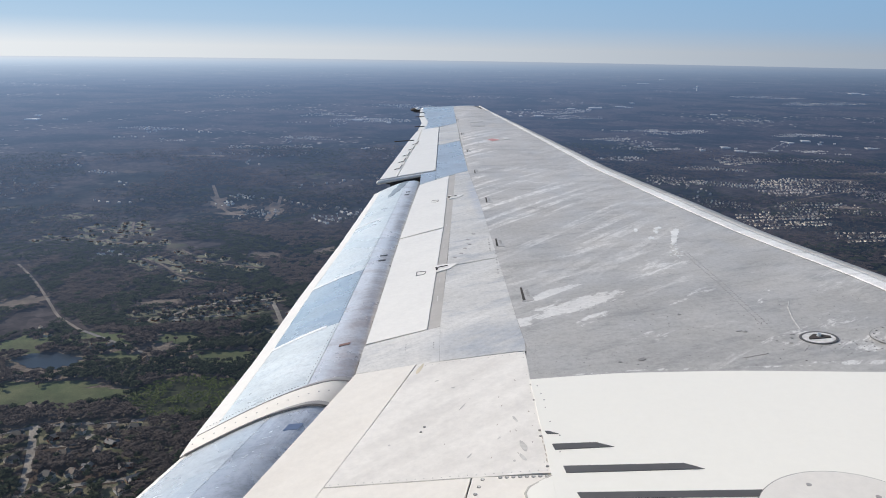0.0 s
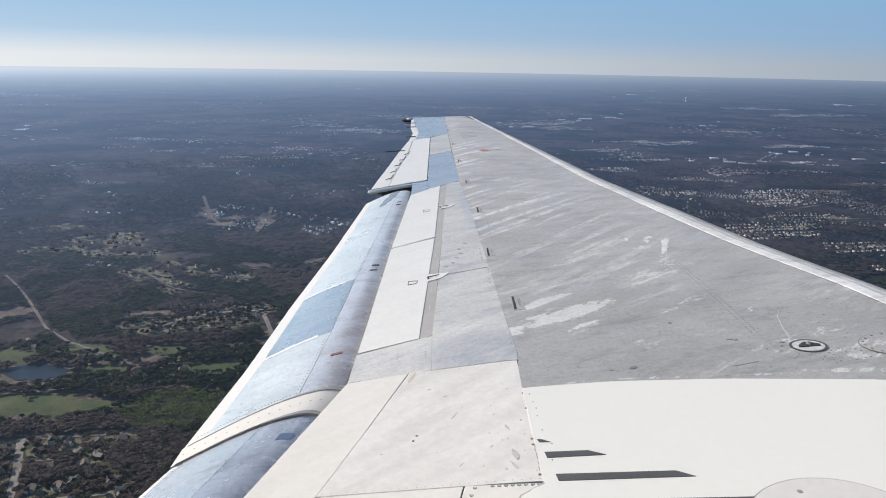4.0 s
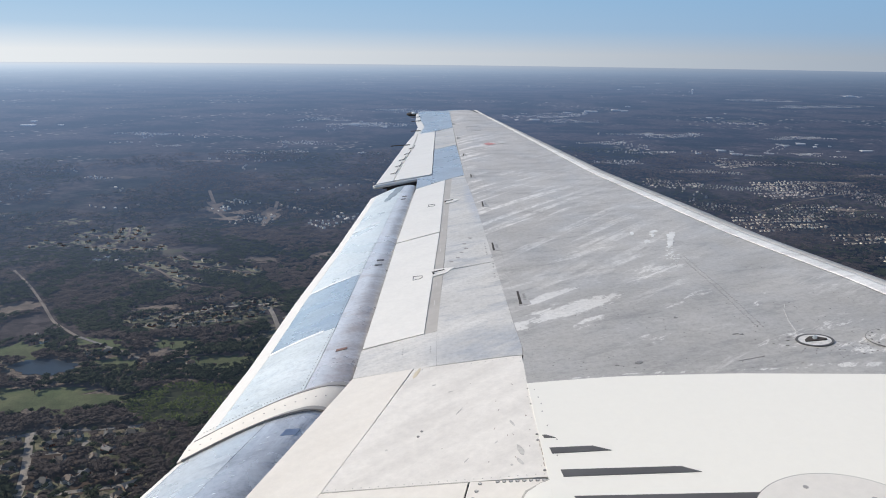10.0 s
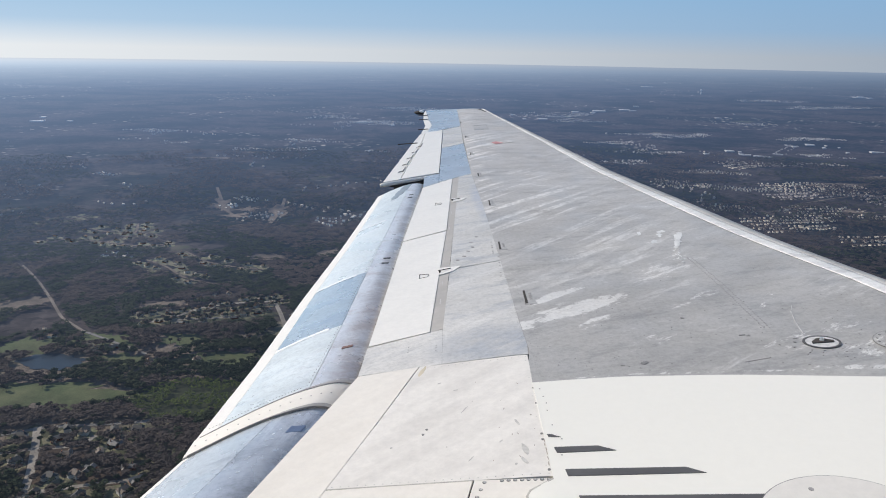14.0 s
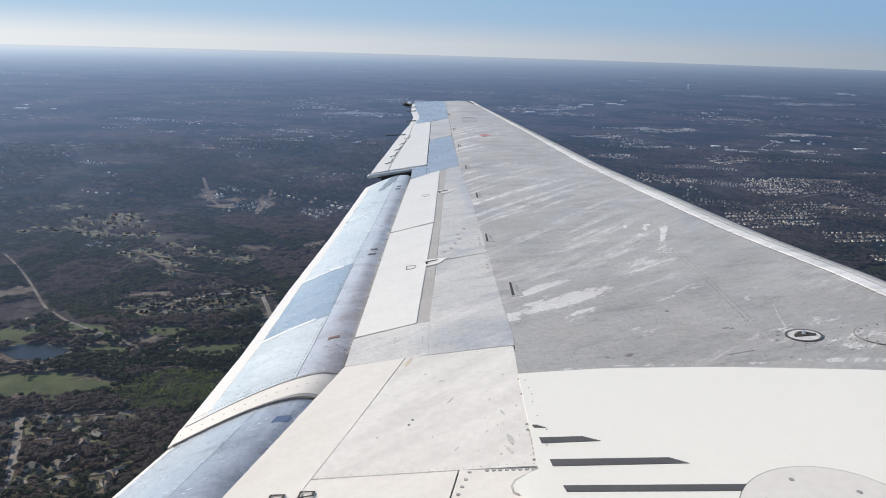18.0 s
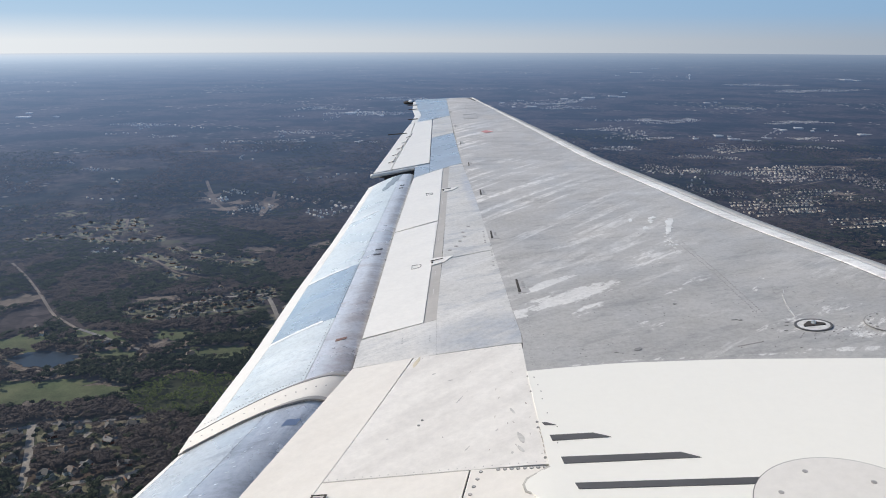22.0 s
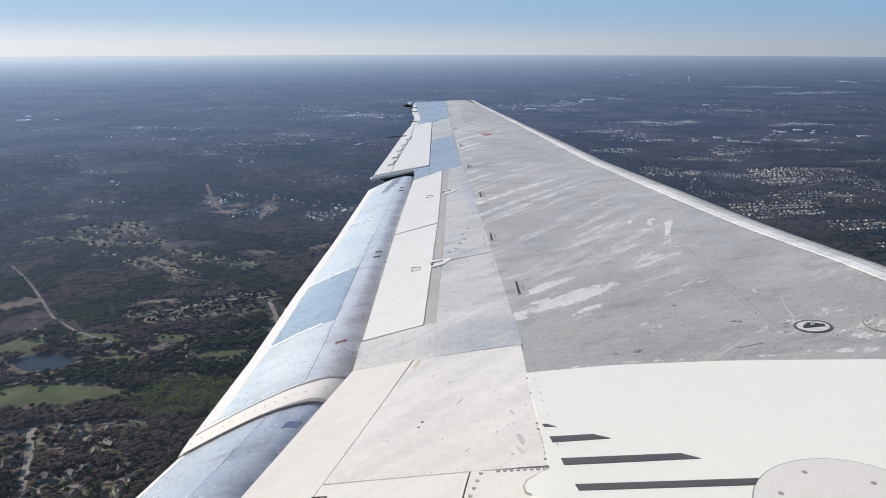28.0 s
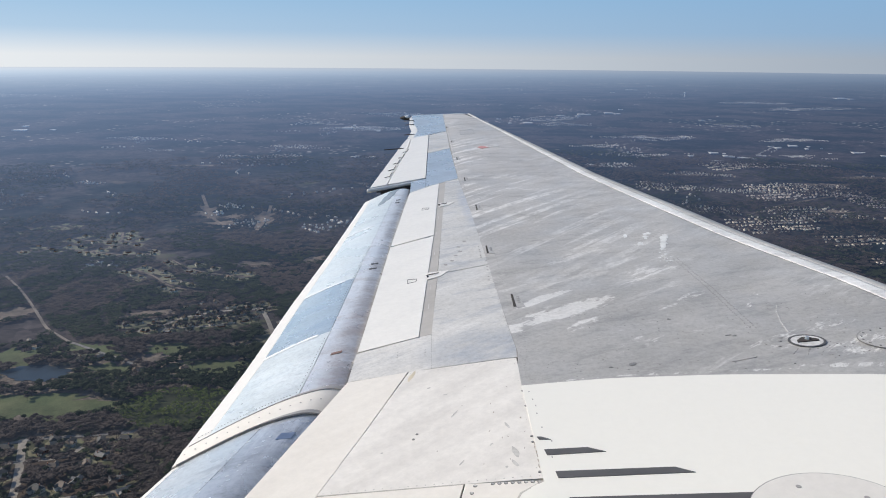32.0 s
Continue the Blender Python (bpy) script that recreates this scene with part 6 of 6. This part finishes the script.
def tree_mat(name, a, b, c, island=0.14):
    n = Nodes(name, 0.95, 0, 0.05)
    add_painted_haze(n)
    at = n.coords()
    big = n.ramp(n.noise(at, 0.012, 5, 0.6), (0.35, a), (0.5, b), (0.66, c))
    g = n.node("ShaderNodeNewGeometry")
    vary = n.ramp(g.outputs["Random Per Island"], (0.0, 1 - island), (1.0, 1 + island))
    c = n.mix(1.0, big, vary, "MULTIPLY")
    # a twig mass scatters light as a whole: its faces lean towards the sky
    lean = n.node("ShaderNodeVectorMath")
    lean.operation = "ADD"
    lean.inputs[1].default_value = (-0.3, 0.0, 1.5)
    n.link(g.outputs["Normal"], lean.inputs[0])
    unit = n.node("ShaderNodeVectorMath")
    unit.operation = "NORMALIZE"
    n.link(lean.outputs[0], unit.inputs[0])
    n.link(unit.outputs[0], n.b.inputs["Normal"])
    # thin twigs and needles let part of the light through
    thin = n.node("ShaderNodeBsdfTranslucent")
    n.link(c, thin.inputs["Color"])
    both = n.node("ShaderNodeMixShader")
    both.inputs[0].default_value = 0.2
    n.link(n.b.outputs[0], both.inputs[1])
    n.link(thin.outputs[0], both.inputs[2])
    n.link(both.outputs[0], n.t.nodes["Material Output"].inputs["Surface"])
    return n.color(c)


M_BARE = tree_mat("bare_twig_crowns", (0.062, 0.054, 0.052), (0.076, 0.064, 0.060), (0.088, 0.073, 0.066))
M_PINE = tree_mat("pine_needles", (0.026, 0.035, 0.023), (0.034, 0.043, 0.028), (0.044, 0.053, 0.033))
M_SPRING = tree_mat("young_pine_needles", (0.105, 0.135, 0.046), (0.122, 0.150, 0.054), (0.082, 0.102, 0.038))
M_TRUNK = plain_mat("grey_bark", (0.12, 0.10, 0.085), 0.9)


def is_clear(x, y):
    ok = np.ones(len(x), bool)
    for cx, cy, rx, ry, q in clearings:
        u = ((x - cx) * math.cos(q) + (y - cy) * math.sin(q)) / rx
        w = (-(x - cx) * math.sin(q) + (y - cy) * math.cos(q)) / ry
        ok &= u * u + w * w > 1.0
    for xa, ya, xb, yb, half in lanes:
        dx, dy = xb - xa, yb - ya
        t = np.clip(((x - xa) * dx + (y - ya) * dy) / max(dx * dx + dy * dy, 1e-6), 0, 1)
        ok &= np.hypot(x - xa - t * dx, y - ya - t * dy) > half
    return ok


def scatter(r0, r1, a0, a1, spacing, seed):
    """Spots spread over a ring sector; angles in degrees clockwise from +y."""
    r = np.random.RandomState(seed)
    area = 0.5 * radians(a1 - a0) * (r1 * r1 - r0 * r0)
    n = int(area / spacing ** 2)
    rad = np.sqrt(r.uniform(r0 * r0, r1 * r1, n))
    ang = np.radians(r.uniform(a0, a1, n))
    return rad * np.sin(ang), rad * np.cos(ang)


bare, pines = [], []
for r0, r1, a0, a1, spacing, seed in ((800, 1500, -40, -8, 6.6, 1), (1500, 2590, -38, -3, 9.0, 2), (1600, 2590, 8, 38, 9.0, 3)):
    xs, ys = scatter(r0, r1, a0, a1, spacing, seed)
    keep = is_clear(xs, ys)
    for x, y in zip(xs[keep], ys[keep]):
        far_ = math.hypot(x, y)
        stand = noise.noise((x / 230, y / 230, 3.1)) + 0.3 * noise.noise((x / 70, y / 70, 9.0)) + random.gauss(0, 0.045)
        dense = noise.noise((x / 240, y / 240, 21.0)) + 0.3 * noise.noise((x / 60, y / 60, 2.0))
        if dense < -0.46 or far_ > 1900 + 690 * random.random() ** 0.8:
            continue
        (pines if stand > (0.10 if far_ < 1500 else 0.03) or random.random() < 0.03 else bare).append((x, y, hill(x, y), random.uniform(0.75, 1.2)))


def parted(spots):
    near_ = [p for p in spots if math.hypot(p[0], p[1]) < 1500]
    return near_, [p for p in spots if math.hypot(p[0], p[1]) >= 1500]


(bare, bare_far), (pines, pines_far) = parted(bare), parted(pines)
woods("hazy_woods", bare_far, "bare", 7.5, 9.4, 26, M_BARE, "leafless grey woods in blue haze", 6)
woods("hazy_evergreens", pines_far, "bare", 10.0, 8.8, 24, M_PINE, "dark evergreens in blue haze", 7)
woods("bare_woods", bare, "bare", 12.0, 7.0, 64, M_BARE, "leafless grey-brown winter woods", 1)
spiky = pines[::14]
woods("evergreen_woods", [p for i, p in enumerate(pines) if i % 14], "bare", 14.0, 6.2, 60, M_PINE, "dark green rounded evergreens among bare woods", 5)
woods("pine_woods", spiky, "pine", 13.5, 4.8, 18, M_PINE, "dark green pine stands among bare woods", 2)
xs, ys = scatter(850, 1350, -32, -10, 4.4, 8)
young = []
for x, y in zip(xs, ys):
    u, w = (x - YOUNG[0]) / YOUNG[2], (y - YOUNG[1]) / YOUNG[3]
    if u * u + w * w < 0.95:
        young.append((x, y, hill(x, y), random.uniform(0.7, 1.1)))
woods("young_pines", [p for p in young if noise.noise((p[0] / 30, p[1] / 30, 8.0)) > -0.22], "bare", 9.0, 2.7, 24, M_SPRING, "bright green young pine plantation", 3)


def far_woods(seed, a0, a1, r0, r1, spacing):
    """Clumps of trees on the far country, set down along the lines of sight."""
    xs, ys = scatter(r0, r1, a0, a1, spacing, seed)
    keep = is_clear(xs, ys)
    spots = []
    for x, y in zip(xs[keep], ys[keep]):
        if 1.2 * noise.noise((x / 420, y / 420, 31.0 + seed)) + 0.5 * noise.noise((x / 70, y / 70, 4.0)) > (0.0 if seed % 2 else 0.1):
            p, k = sight(x, y)
            spots.append((p.x, p.y, p.z - 1.0 * k, 1.25 * k * random.uniform(0.7, 1.2)))
    woods("far_woods", spots, "bare", 13.0, 7.0, 12, M_BARE if seed % 2 else M_PINE, "distant grey winter woods in clumps", seed)


far_woods(41, -38, -3, 2350, 4300, 17.0)
far_woods(43, 4, 38, 2350, 4600, 17.0)
far_woods(44, -38, -3, 2350, 4300, 20.0)
far_woods(46, 4, 38, 2350, 4600, 20.0)


# ---- single trees in yards and meadows ----
def lone_tree(kind, label, high, wide, mat):
    ob = tagged(new("tree"), label, "tree", "single trees under the wing")
    bm = bmesh.new()
    bmesh.ops.create_cone(bm, cap_ends=True, segments=7, radius1=0.35, radius2=0.12, depth=high * 0.75, matrix=Matrix.Translation((0, 0, high * 0.36)))
    for i in range(5):
        q = 2.4 * i
        limb = Matrix.Translation((0.8 * math.cos(q), 0.8 * math.sin(q), high * (0.42 + 0.07 * i))) @ pose(0, 0, 0, 0, 50, math.degrees(q))
        bmesh.ops.create_cone(bm, cap_ends=True, segments=5, radius1=0.14, radius2=0.04, depth=2.6, matrix=limb)
    part("trunk", bm, M_TRUNK, ob)
    t = np.concatenate([leaf_sets(70 + k, 60, kind) for k in range(2)]).reshape(-1, 3) * np.array([wide, wide, high])
    put("crown", mesh_of("crown", t.tolist(), [(3 * i, 3 * i + 1, 3 * i + 2) for i in range(120)], mat), ob)
    return ob


LONE = [lone_tree("bare", "dark green rounded lone evergreen beside a meadow", 13.0, 4.6, M_PINE), lone_tree("bare", "leafless grey yard tree", 12.0, 5.2, M_BARE)]
r = random.Random(77)
count = 0
for cx, cy, rx, ry, q in [c for c in clearings if 14 < c[2] < 400 and math.hypot(c[0], c[1]) < 1750]:
    if math.hypot(cx - PONDX, cy - PONDY) < 60:
        continue
    for _ in range(1 if rx < 20 else 6):
        a, k = r.uniform(0, 6.28), r.uniform(0.75, 1.0)
        x, y = cx + rx * k * math.cos(a), cy + ry * k * math.sin(a)
        m = pose(x, y, hill(x, y) + 0.3, 0, 0, r.uniform(0, 360))
        if count < 2:
            LONE[count].matrix_basis = m
        else:
            copy_thing(LONE[count % 2], m)
        count += 1
